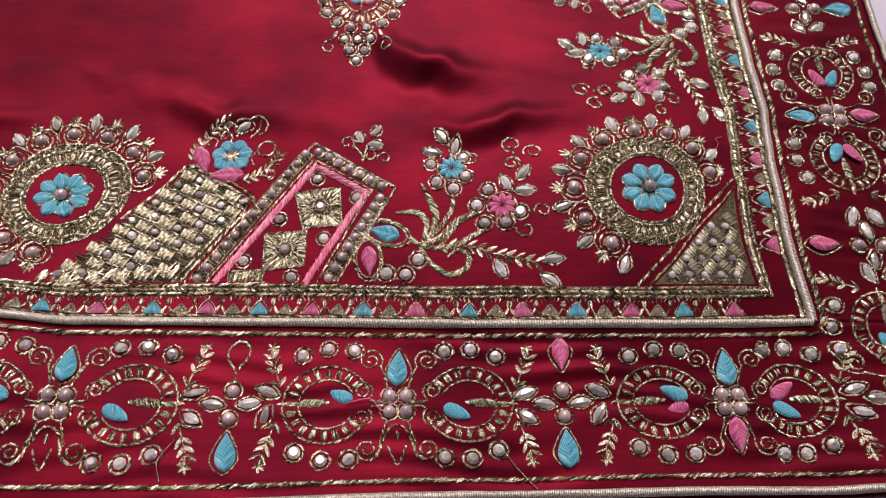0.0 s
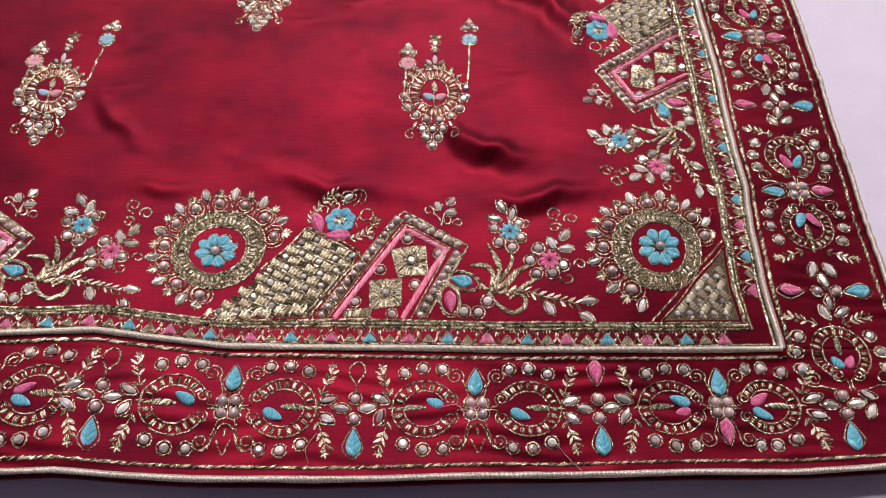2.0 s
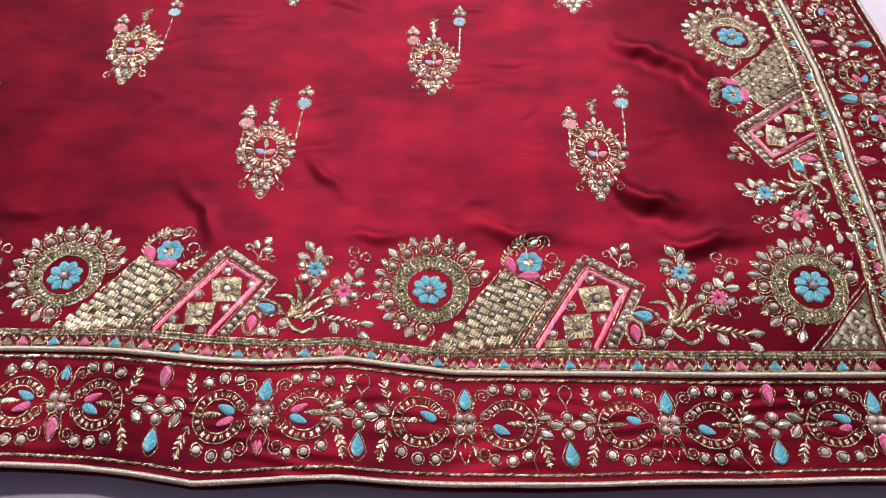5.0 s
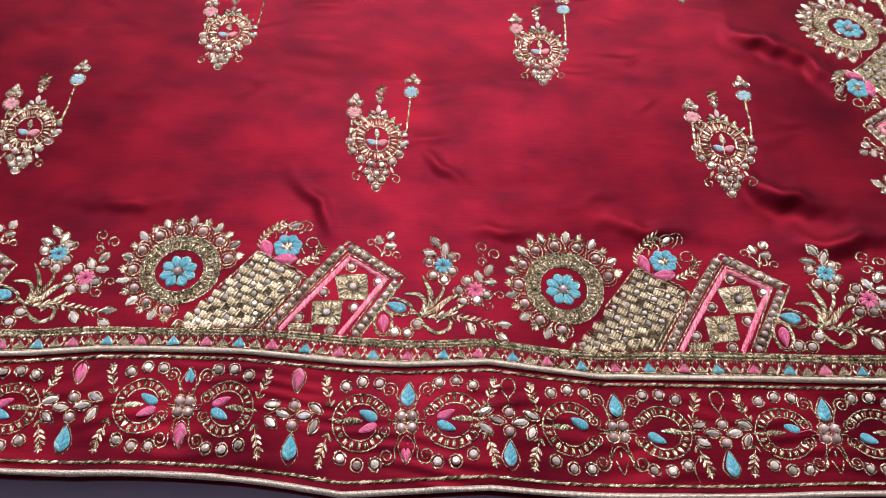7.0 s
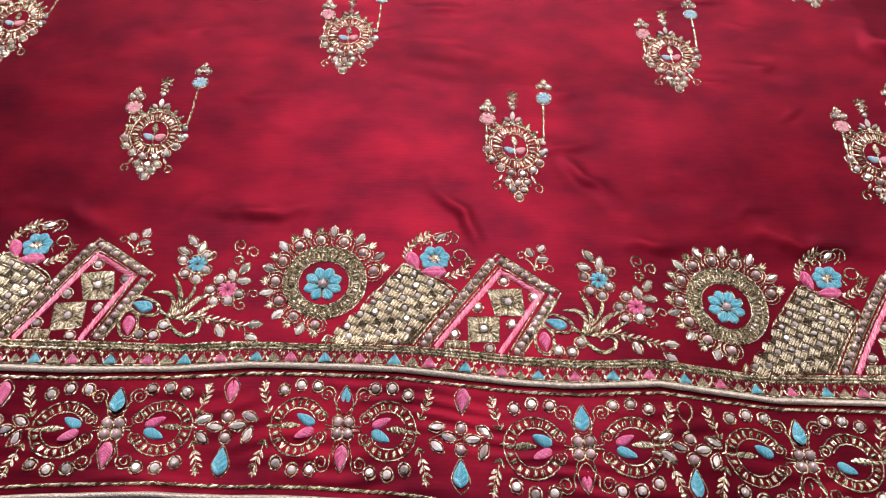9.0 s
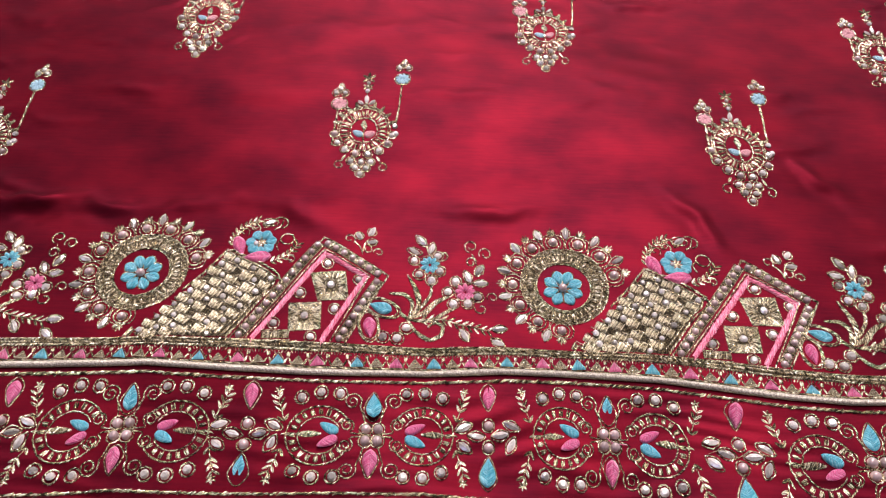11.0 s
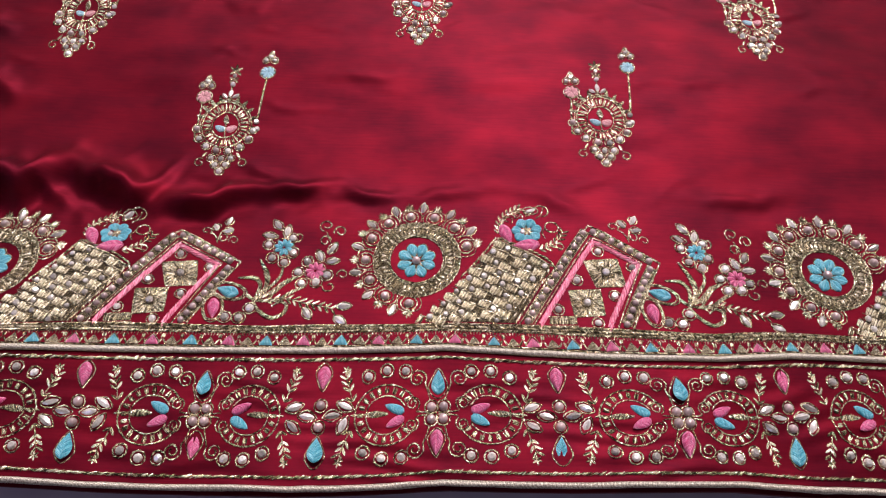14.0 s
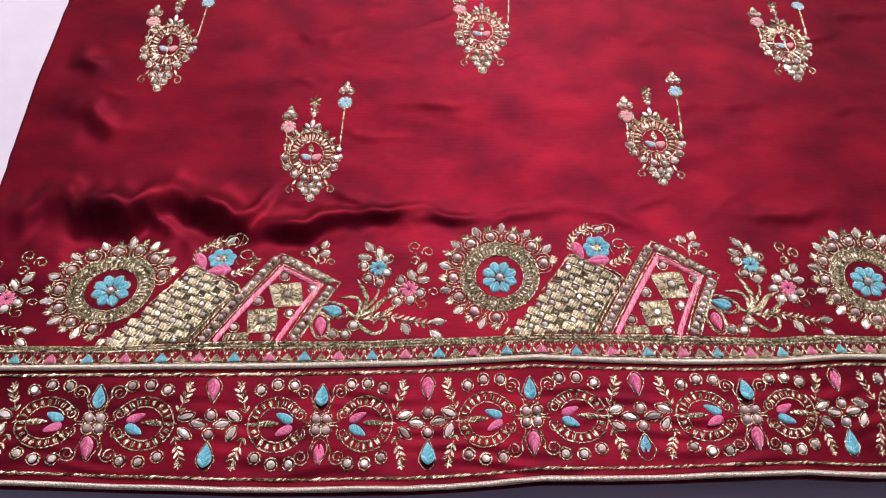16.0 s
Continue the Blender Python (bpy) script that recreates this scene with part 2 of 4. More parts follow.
SWAY_Z = [[2.2, 3.2, -2.3, 5.5, -3.6, 8.5, -4.5, -5.9, -3.0], [2.2, 0.2, -0.8, 1.7, 0.8, 1.9, -8.1, 9.3, -1.7], [0.7, -2.8, -0.1, 0.7, 0.0, -1.0, 2.0, -0.5, 3.1], [1.9, 1.2, 3.0, -0.6, -4.7, -7.7, -3.5, 7.1, 0.1]]


def sway(x, y, table):
    a = np.exp(-((np.asarray(x)[:, None] - SWAY_U) / 85.0) ** 2)
    b = np.exp(-((np.asarray(y)[:, None] - SWAY_V) / 62.0) ** 2)
    return np.einsum("ni,ij,nj->n", b, np.array(table), a)


def lie(points):
    """Design points (p, q, h in mm) to the world, in metres."""
    a = np.asarray(points, float).reshape(-1, 3)
    p, q, h = a[:, 0], a[:, 1], a[:, 2]
    d0, d1, d2 = np.interp(p, F_X, F_DY), np.interp(p, PIPE_X, PIPE_DY), np.interp(p, PIPE_X, HEM_DY)
    k1, k2 = np.clip(-q / 42.0, 0, 1), np.clip((-q - 42) / 44.0, 0, 1)
    down = d0 + (d1 - d0) * k1 + (d2 - d1) * k2
    down = down * np.clip(1 - (q - 30) / 60.0, 0, 1)
    right = np.clip((p + 70) / 50.0, 0, 1)
    y = q + down - 0.045 * np.clip(q, 0, None) * right - 3.0 * right * np.interp(q, [10, 50, 100, 160], [0, 1, 1, 0])
    x = p + np.interp(p, [5, 28, 37, 40.5, 46, 52, 86], [0, -3.5, -4.0, -2.4, -2.2, -2.5, -1.0]) * np.clip((q + 46) / 30.0, 0.25, 1) - np.clip(p / 42.0, 0, 1) * np.interp(q, [-86, -42, 40, 95, 140, 190, 450], [1, 1, 0, 0.4, 1.6, 2.8, 4])
    x = x - 3.5 * right * np.clip((q - 30) / 20.0, 0, 1) * np.clip((60 - p) / 40.0, 0, 1)
    x = x + np.interp(p, F_X, F_DX) * np.clip(1 + q / 42.0, 0, 1) * np.clip(1 - (q - 30) / 60.0, 0, 1) - 1.5 * np.interp(p, [24, 32, 44, 50], [0, 1, 1, 0]) * np.clip((30 - q) / 20.0, 0, 1)
    y = y - swell(x, y) * (y + 140) / 270.0
    x = x - 1.5 * np.clip((p - 66) / 20.0, 0, 1) * np.clip((q - 10) / 60.0, 0, 1)
    return np.stack([x + sway(x, y, SWAY_X), y + sway(x, y, SWAY_Y), lift(x, y) + sway(x, y, SWAY_Z) + h], 1) * 0.001


def bottom(u, v):
    return u, v


def side(u, v):
    """The same design turned about the corner's diagonal, for the border that runs away."""
    return -v, -u


def frame_at(chart, u, v, turn, h=0.0):
    """A pose on the cloth, its x axis turned by so many degrees in the chart."""
    c, s = math.cos(radians(turn)), math.sin(radians(turn))
    pts = [(*chart(u, v), h), (*chart(u + c, v + s), h), (*chart(u - s, v + c), h)]
    o, a, b = [Vector(r) for r in lie(pts)]
    ex = (a - o).normalized()
    n = ex.cross(b - o).normalized()
    if n.z < 0:
        n = -n
    return Matrix.Translation(o) @ Matrix((ex, n.cross(ex), n)).transposed().to_4x4()


# ---- stitches ----
def smooth_line(pts, step=0.8, closed=False):
    p = [np.array(a, float) for a in pts]
    n = len(p)
    out = []
    spans = n if closed else n - 1
    for i in range(spans):
        p0 = p[(i - 1) % n] if closed or i > 0 else 2 * p[0] - p[1]
        p1, p2 = p[i], p[(i + 1) % n]
        p3 = p[(i + 2) % n] if closed or i + 2 < n else 2 * p[-1] - p[-2]
        k = max(1, int(np.linalg.norm(p2 - p1) / step))
        for j in range(k):
            t = j / k
            out.append(0.5 * (2 * p1 + (p2 - p0) * t + (2 * p0 - 5 * p1 + 4 * p2 - p3) * t * t + (3 * p1 - p0 - 3 * p2 + p3) * t ** 3))
    if not closed:
        out.append(p[-1])
    return np.array(out)


def ring(cx, cy, rx, ry=None, a0=0, a1=360, n=None):
    ry = rx if ry is None else ry
    n = n or max(8, int(abs(a1 - a0) / 360 * 6.3 * max(rx, ry) / 0.9))
    full = abs(a1 - a0) >= 360
    return [(cx + rx * math.cos(radians(a0 + (a1 - a0) * i / n)), cy + ry * math.sin(radians(a0 + (a1 - a0) * i / n))) for i in range(n if full else n + 1)]


def curl(cx, cy, r, start, turns, tail=0.35):
    """A spiral that winds inwards from the angle start."""
    n = max(8, int(14 * abs(turns)))
    return [(cx + r * (1 - (1 - tail) * i / n) * math.cos(radians(start) + 2 * math.pi * turns * i / n),
             cy + r * (1 - (1 - tail) * i / n) * math.sin(radians(start) + 2 * math.pi * turns * i / n)) for i in range(n + 1)]


class Work:
    """Stitches of one motif, gathered into one mesh."""

    def __init__(self, chart, ou=0.0, ov=0.0, flip=False, tall=False):
        self.tall = tall
        self.chart, self.ou, self.ov, self.flip = chart, ou, ov, flip
        self.v, self.f, self.uv, self.m = [], [], [], []

    def to(self, u, v):
        return self.chart(self.ou + (-u if self.flip else u), self.ov + self.rise_of(v))

    def rise_of(self, v):
        return v if not self.tall else 3.0 + v * (1.24 if v > 0 else 1.12)

    def cord(self, pts, r=0.45, closed=False, h=0.12, mat=0, step=0.6, lean=30.0):
        """A couched twisted cord: a row of short slanting strands along the line."""
        line = smooth_line(pts, step, closed)
        if len(line) < 2:
            return
        if closed:
            line = np.vstack([line, line[:1]])
        way = np.concatenate([[0], np.cumsum(np.linalg.norm(np.diff(line, axis=0), axis=1))])
        if way[-1] < 0.4:
            return
        n = max(2, int(round(way[-1] / (1.15 * r))))
        at = (np.arange(n) + 0.5) / n * way[-1]
        for a in at:
            a = a + random.gauss(0, 0.16 * r)
            p = np.array((np.interp(a, way, line[:, 0]), np.interp(a, way, line[:, 1])))
            q = np.array((np.interp(a + 0.3, way, line[:, 0]), np.interp(a + 0.3, way, line[:, 1]))) - np.array((np.interp(a - 0.3, way, line[:, 0]), np.interp(a - 0.3, way, line[:, 1])))
            t = math.atan2(q[1], q[0]) + radians(lean + random.gauss(0, 9))
            self.dash(p[0] + random.gauss(0, 0.1 * r), p[1] + random.gauss(0, 0.1 * r), t, r * random.uniform(2.5, 3.4), r * random.uniform(0.38, 0.58), r * random.uniform(0.6, 1.5), h, mat)

    def dash(self, u, v, t, length, half, rise, h, mat):
        """One strand: a short rounded stitch."""
        c, s, base = math.cos(t), math.sin(t), len(self.v)
        off = random.uniform(0, 9)
        for i, (k, w) in enumerate(((-0.5, 0.35), (-0.18, 1.0), (0.18, 1.0), (0.5, 0.35))):
            for m in (-1, 0, 1):
                x, y = k * length, m * w * half
                self.v.append((*self.to(u + c * x - s * y, v + s * x + c * y), h * 0.3 if m else h + rise * w))
                self.uv.append((off + m * 0.3, off + x))
        for i in range(3):
            for m in (0, 1):
                a = base + i * 3 + m
                self.f.append((a, a + 1, a + 4, a + 3))
                self.m.append(mat)

    def tube(self, pts, r=0.45, h=0.15, mat=0, step=0.8):
        """A smooth round piping with small unevennesses."""
        line = smooth_line(pts, step)
        n, k, base = len(line), 8, len(self.v)
        tan = np.gradient(line, axis=0)
        tan /= np.linalg.norm(tan, axis=1)[:, None] + 1e-9
        s, drift, thick = 0.0, 0.0, 1.0
        for i in range(n):
            if i:
                s += float(np.linalg.norm(line[i] - line[i - 1]))
            nx, ny = -tan[i][1], tan[i][0]
            drift, thick = 0.94 * drift + random.gauss(0, 0.02), 0.93 * thick + 0.07 * random.uniform(0.75, 1.25)
            for j in range(k):
                a = 2 * math.pi * j / k
                w, up = r * thick * math.cos(a) + drift, r * thick * 0.9 * math.sin(a)
                self.v.append((*self.to(line[i][0] + nx * w, line[i][1] + ny * w), h + r * 0.5 + up))
                self.uv.append((s, j / k))
        for i in range(n - 1):
            for j in range(k):
                a, b = base + i * k, base + (i + 1) * k
                self.f.append((a + j, a + (j + 1) % k, b + (j + 1) % k, b + j))
                self.m.append(mat)

    def strand(self, p, q, half=0.26, rise=0.35, h=0.1, mat=1):
        """One stitch from point to point."""
        p, q = np.array(p, float), np.array(q, float)
        m, d = (p + q) / 2, q - p
        self.dash(m[0], m[1], math.atan2(d[1], d[0]), float(np.hypot(*d)), half, rise, h, mat)

    def satin(self, spine, widths, rise=0.6, mat=1, h=0.05, slant=38.0, gap=0.38):
        """A band of close slanting stitches over a low padding."""
        # Gold padding takes the dark ground colour as shade between the strands.
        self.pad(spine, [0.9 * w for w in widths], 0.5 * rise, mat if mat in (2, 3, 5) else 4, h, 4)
        line = np.array(spine, float)
        way = np.concatenate([[0], np.cumsum(np.linalg.norm(np.diff(line, axis=0), axis=1))])
        n = max(2, int(way[-1] / gap))
        for i in range(n):
            a = (i + 0.5) / n * way[-1] + random.gauss(0, 0.06)
            p = np.array([np.interp(a, way, line[:, k]) for k in (0, 1)])
            d = np.array([np.interp(a + 0.4, way, line[:, k]) - np.interp(a - 0.4, way, line[:, k]) for k in (0, 1)])
            w = float(np.interp(a / way[-1], np.linspace(0, 1, len(widths)), widths)) * random.uniform(0.9, 1.12)
            t = math.atan2(d[1], d[0]) + radians(slant + random.gauss(0, 6))
            self.dash(p[0], p[1], t, 2 * w / math.sin(radians(max(slant, 25))) * 0.92 + 0.3, random.uniform(0.18, 0.27), 0.45 * rise + 0.18, h + 0.25 * rise, mat)

    def pad(self, spine, widths, rise=0.6, mat=1, h=0.05, across=6):
        """A filled, domed band along the spine with half widths given along it."""
        line = np.array(spine, float)
        n, base = len(line), len(self.v)
        tan = np.gradient(line, axis=0)
        tan /= np.linalg.norm(tan, axis=1)[:, None] + 1e-9
        s = 0.0
        for i in range(n):
            if i:
                s += float(np.linalg.norm(line[i] - line[i - 1]))
            w = float(np.interp(i / (n - 1), np.linspace(0, 1, len(widths)), widths))
            for j in range(across + 1):
                c = 2 * j / across - 1
                self.v.append((*self.to(line[i][0] - tan[i][1] * w * c, line[i][1] + tan[i][0] * w * c), h + rise * math.sqrt(max(0, 1 - c * c)) * min(1, w / 0.6 + 0.1)))
                self.uv.append((s + 0.35 * abs(c) * w, c * w))
        for i in range(n - 1):
            for j in range(across):
                a = base + i * (across + 1) + j
                self.f.append((a, a + 1, a + across + 2, a + across + 1))
                self.m.append(mat)

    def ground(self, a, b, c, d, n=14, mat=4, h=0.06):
        """A flat stitched ground over four corners, its gold darkened for gap shade."""
        a, b, c, d = [np.array(t, float) for t in (a, b, c, d)]
        base = len(self.v)
        for i in range(n + 1):
            for j in range(n + 1):
                p = (a * (1 - j / n) + b * (j / n)) * (1 - i / n) + (d * (1 - j / n) + c * (j / n)) * (i / n)
                self.v.append((*self.to(p[0], p[1]), h))
                self.uv.append((p[0] * 0.5 + p[1], p[0]))
        for i in range(n):
            for j in range(n):
                k = base + i * (n + 1) + j
                self.f.append((k, k + 1, k + n + 2, k + n + 1))
                self.m.append(mat)

    def leaf(self, u, v, turn, length, width, rise=0.5, mat=1, h=0.05):
        """A small leaf: one stitch, or a row of them across when it is large."""
        c, s = math.cos(radians(turn)), math.sin(radians(turn))
        if length < 4.0:
            self.dash(u, v, radians(turn), length * random.uniform(0.9, 1.1), 0.46 * width, rise, h, mat)
            return
        spine = [(u + c * length * (i / 7 - 0.5), v + s * length * (i / 7 - 0.5)) for i in range(8)]
        self.satin(spine, [0.12 * width, 0.38 * width, 0.5 * width, 0.46 * width, 0.3 * width, 0.1 * width], rise, mat, h, 62.0, 0.48)

    def bar(self, u, v, turn, length, width, rise=0.45, mat=1):
        """A few stitches side by side."""
        c, s = math.cos(radians(turn)), math.sin(radians(turn))
        n = max(3, int(round(width / 0.36)))
        for i in range(n):
            y, x = (i + 0.5) / n * width - width / 2, random.gauss(0, 0.06 * length)
            self.dash(u + c * x - s * y, v + s * x + c * y, radians(turn + random.gauss(0, 5)), length * random.uniform(0.82, 1.15), 0.25, rise * random.uniform(0.8, 1.1), 0.08, mat)

    def fern(self, pts, size=3.2, gap=2.0, r=0.3):
        line = smooth_line(pts, gap)
        self.cord(pts, r)
        for i in range(len(line)):
            d = line[min(i + 1, len(line) - 1)] - line[max(i - 1, 0)]
            a = math.degrees(math.atan2(d[1], d[0]))
            for sgn in (1, -1):
                b = a + sgn * 42
                self.leaf(line[i][0] + 0.5 * size * math.cos(radians(b)), line[i][1] + 0.5 * size * math.sin(radians(b)), b, size, 1.15, 0.45)

    def star(self, u, v, r=1.7, n=6):
        for i in range(n):
            a = 360 * i / n + 20
            self.leaf(u + 0.5 * r * math.cos(radians(a)), v + 0.5 * r * math.sin(radians(a)), a, r, 0.8, 0.35)

    def spray(self, u, v, turn, size=3.0):
        for d, k in ((-48, 0.8), (-24, 0.95), (0, 1.1), (24, 0.95), (48, 0.8)):
            a, r = turn + d, k * size
            self.dash(u + 0.5 * r * math.cos(radians(a)), v + 0.5 * r * math.sin(radians(a)), radians(a), min(r, 3.9), 0.42, 0.4, 0.06, 1)

    def make(self, name, parent, label="", mats=None):
        w = lie(self.v)
        o = w.mean(0)
        o[2] = 0.0
        me = bpy.data.meshes.new(name)
        me.from_pydata((w - o).tolist(), [], self.f)
        lay = me.uv_layers.new(name="UVMap")
        idx = np.zeros(len(me.loops), dtype=np.int32)
        me.loops.foreach_get("vertex_index", idx)
        lay.data.foreach_set("uv", np.array(self.uv, dtype=np.float32)[idx].ravel())
        for m in mats or (GOLD, GOLD_SATIN, PINK, BLUE, GOLD_GAP_GROUND, PALE_PINK):
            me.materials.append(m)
        me.polygons.foreach_set("material_index", np.array(self.m, dtype=np.int32))
        me.polygons.foreach_set("use_smooth", np.ones(len(self.f), dtype=bool))
        ob = new(name, me)
        ob.parent = parent
        ob.location = o
        return tagged(ob, label)


# ---- shared small pieces ----
def mesh_of(name, verts, faces, mat, smooth, uv=None):
    me = bpy.data.meshes.new(name)
    me.from_pydata(verts, [], faces)
    me.materials.append(mat)
    me.polygons.foreach_set("use_smooth", [smooth] * len(me.polygons))
    if uv:
        lay = me.uv_layers.new(name="UVMap")
        for lp in me.loops:
            lay.data[lp.index].uv = uv[lp.vertex_index]
    return me


def dome(name, outline, levels, mat, smooth):
    """A stone over an outline in mm: rings (inset, height), then a flat or pointed top."""
    n, v, f = len(outline), [], []
    for k, z in levels:
        v += [(x * k * 0.001, y * k * 0.001, z * 0.001) for x, y in outline]
    for i in range(len(levels) - 1):
        for j in range(n):
            f.append((i * n + j, i * n + (j + 1) % n, (i + 1) * n + (j + 1) % n, (i + 1) * n + j))
    f.append(tuple(range((len(levels) - 1) * n, len(levels) * n)))
    return mesh_of(name, v, f, mat, smooth)


def petal_mesh(name, length, width, mat, blunt=False, rise=0.9, split=False, along=False, peak=0.9):
    """A padded satin-stitch petal along +x from the origin, its stitches slanting from the middle or running along it."""
    n, k, v, f, uv = 14, 10, [], [], []
    for i in range(n + 1):
        t = i / n
        w = width * 0.5 * (math.sin(math.pi * t ** (1.35 if along else 0.7 if blunt else peak)) ** (0.7 if along else 0.6) if 0 < t < 1 else 0.06)
        for j in range(k + 1):
            c = 2 * j / k - 1
            z = rise * math.sqrt(max(0, 1 - c * c)) * min(1.0, w / (0.28 * width)) - (0.45 * math.exp(-(c / 0.16) ** 2) * min(1, w) if split else 0)
            v.append((t * length * 0.001, c * w * 0.001, (z + 0.05) * 0.001))
            uv.append((c * w * 1.3, t * 2.0) if along else (t * length + 0.8 * abs(c) * w, c * w))
    for i in range(n):
        for j in range(k):
            a = i * (k + 1) + j
            f.append((a, a + 1, a + k + 2, a + k + 1))
    return mesh_of(name, v, f, mat, True, uv)


def tooth_mesh(name, mat):
    """A padded three-cornered stitch fan, its base at the origin and its point along +x."""
    n, k, v, f, uv = 8, 8, [], [], []
    for i in range(n + 1):
        t = i / n
        w = 3.1 * (1 - t) ** 0.85 * (0.86 + 0.14 * min(1, 6 * t)) + 0.08
        for j in range(k + 1):
            c = 2 * j / k - 1
            v.append((t * 0.0042, c * w * 0.001, (0.08 + 0.8 * math.sqrt(max(0, 1 - c * c)) * min(1, 5 * t + 0.2) * (1 - 0.5 * t)) * 0.001))
            uv.append((c * 3.1, t * 1.5))
    for i in range(n):
        for j in range(k):
            a = i * (k + 1) + j
            f.append((a, a + 1, a + k + 2, a + k + 1))
    return mesh_of(name, v, f, mat, True, uv)


def block_mesh(name, length, width):
    """A flat gold satin block: uneven stitches laid side by side across its length."""
    v, f, uv, n = [], [], [], 15
    for i in range(n):
        x0, y0, base = ((i + 0.5) / n - 0.5) * length + random.gauss(0, 0.08), random.gauss(0, 0.14), len(v)
        long, lean, top, off = width * random.uniform(0.86, 1.14), random.gauss(0.12, 0.05), random.uniform(0.42, 0.62), random.uniform(0, 9)
        for k, w in ((-0.5, 0.5), (-0.3, 1.0), (0.3, 1.0), (0.5, 0.5)):
            for m in (-1, 0, 1):
                v.append(((x0 + lean * k * long + m * w * 0.19) * 0.001, (y0 + k * long) * 0.001, (0.1 if m else 0.12 + top * w) * 0.001))
                uv.append((off + m * 0.3, off + k * long))
        for k in range(3):
            for m in (0, 1):
                a = base + 3 * k + m
                f.append((a, a + 1, a + 4, a + 3))
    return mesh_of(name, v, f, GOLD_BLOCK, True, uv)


def marquise_mesh(name):
    """A pointed stone with a long ridge and two flanks."""
    n, v, f = 10, [], []
    for z, kx, ky in ((0.0, 1.0, 1.0), (0.28, 1.0, 1.0), (0.62, 0.84, 0.62), (0.95, 0.55, 0.06)):
        for i in range(n):
            a = 2 * math.pi * i / n
            x, y = 2.8 * math.cos(a), 1.3 * math.sin(a) * (1 - 0.4 * abs(math.cos(a)) ** 3)
            v.append((x * kx * 0.001, y * ky * 0.001, z * 0.001))
    for k in range(3):
        for i in range(n):
            f.append((k * n + i, k * n + (i + 1) % n, (k + 1) * n + (i + 1) % n, (k + 1) * n + i))
    f.append(tuple(range(3 * n, 4 * n)))
    return mesh_of(name, v, f, CRYSTAL, False)


NINE = [(math.cos(2 * math.pi * i / 9), math.sin(2 * math.pi * i / 9)) for i in range(9)]
ROUND = [(math.cos(2 * math.pi * i / 12), math.sin(2 * math.pi * i / 12)) for i in range(12)]
MESH = {
    "crystal": dome("crystal", NINE, [(1, 0), (1.0, 0.2), (0.84, 0.5), (0.54, 0.72), (0.5, 0.73)], CRYSTAL, False),
    "marquise": marquise_mesh("marquise_crystal"),
    "pearl": dome("cabochon", ROUND, [(1, 0), (0.98, 0.35), (0.86, 0.68), (0.64, 0.92), (0.36, 1.05), (0.12, 1.09)], PEARL, True),
    "petal": petal_mesh("petal", 6.2, 4.5, BLUE, True, 1.0, True, True),
    "blue_mini": petal_mesh("blue_mini_petal", 3.6, 1.9, BLUE, True, 0.6, False, True),
    "pink_mini": petal_mesh("pink_mini_petal", 3.6, 1.9, PINK, True, 0.6, False, True),
    "pale_blue_mini": petal_mesh("pale_blue_mini_petal", 3.6, 2.0, PALE_BLUE, True, 0.6, False, True),
    "pale_pink_mini": petal_mesh("pale_pink_mini_petal", 3.6, 2.0, ROSE, True, 0.6, False, True),
    "pale_blue_drop": petal_mesh("pale_blue_petal", 6.6, 4.4, PALE_BLUE, True, 0.9),
    "pale_pink_drop": petal_mesh("pale_pink_petal", 6.0, 4.6, ROSE, True, 0.9),
    "blue_bud": petal_mesh("blue_bud", 9.6, 5.4, BLUE, False, 1.1, True, peak=1.5),
    "pink_bud": petal_mesh("pink_bud", 9.0, 4.8, PINK, False, 1.1, True, peak=1.4),
    "blue_drop": petal_mesh("blue_drop", 7.6, 3.8, BLUE, True, 0.9),
    "pink_drop": petal_mesh("pink_drop", 7.6, 3.6, PINK, True, 0.9),
    "blue_tri": tooth_mesh("blue_tooth", BLUE),
    "pink_tri": tooth_mesh("pink_tooth", PINK),
    "knot_petal": petal_mesh("broad_petal", 5.2, 5.0, BLUE, True, 0.8, True, True),
    "block": block_mesh("stitch_block", 4.6, 2.9),
    "gold_tri": tooth_mesh("gold_tooth", GOLD_SATIN),
}
PIECE = {"crystal": "crystal", "marquise": "marquise_crystal", "pearl": "cabochon", "petal": "petal", "blue_mini": "petal", "pink_mini": "petal",
         "blue_bud": "bud", "pink_bud": "bud", "blue_drop": "petal", "pink_drop": "petal", "blue_tri": "tooth", "pink_tri": "tooth", "block": "stitch_block", "knot_petal": "petal", "gold_tri": "tooth", "pale_blue_mini": "petal", "pale_pink_mini": "petal", "pale_blue_drop": "petal", "pale_pink_drop": "petal"}


def put(kind, part_ob, work, u, v, turn=0.0, size=1.0, h=0.05):
    """A stone or petal of its own on the motif."""
    chart = work.chart
    uu = work.ou + (-u if work.flip else u)
    if work.flip:
        turn = 180 - turn
    m = frame_at(chart, uu, work.ov + work.rise_of(v), turn + random.uniform(-4, 4), h)
    if kind in ("crystal", "marquise"):
        m = m @ Matrix.Rotation(radians(random.gauss(0, 10)), 4, "X") @ Matrix.Rotation(radians(random.gauss(0, 9)), 4, "Y")
    ob = new(PIECE[kind], MESH[kind])
    ob.parent = part_ob
    ob.matrix_basis = Matrix.Translation(-Vector(part_ob.location)) @ m @ Matrix.Diagonal((size, size * random.uniform(0.95, 1.05), size, 1))
    return ob


def pieces(work, ob, items):
    for it in items:
        put(it[0], ob, work, *it[1:])


# ---- the thing itself ----
cloth = tagged(new("embroidered_dupatta"), "maroon silk cloth with gold, turquoise and pink embroidered border", "dupatta")
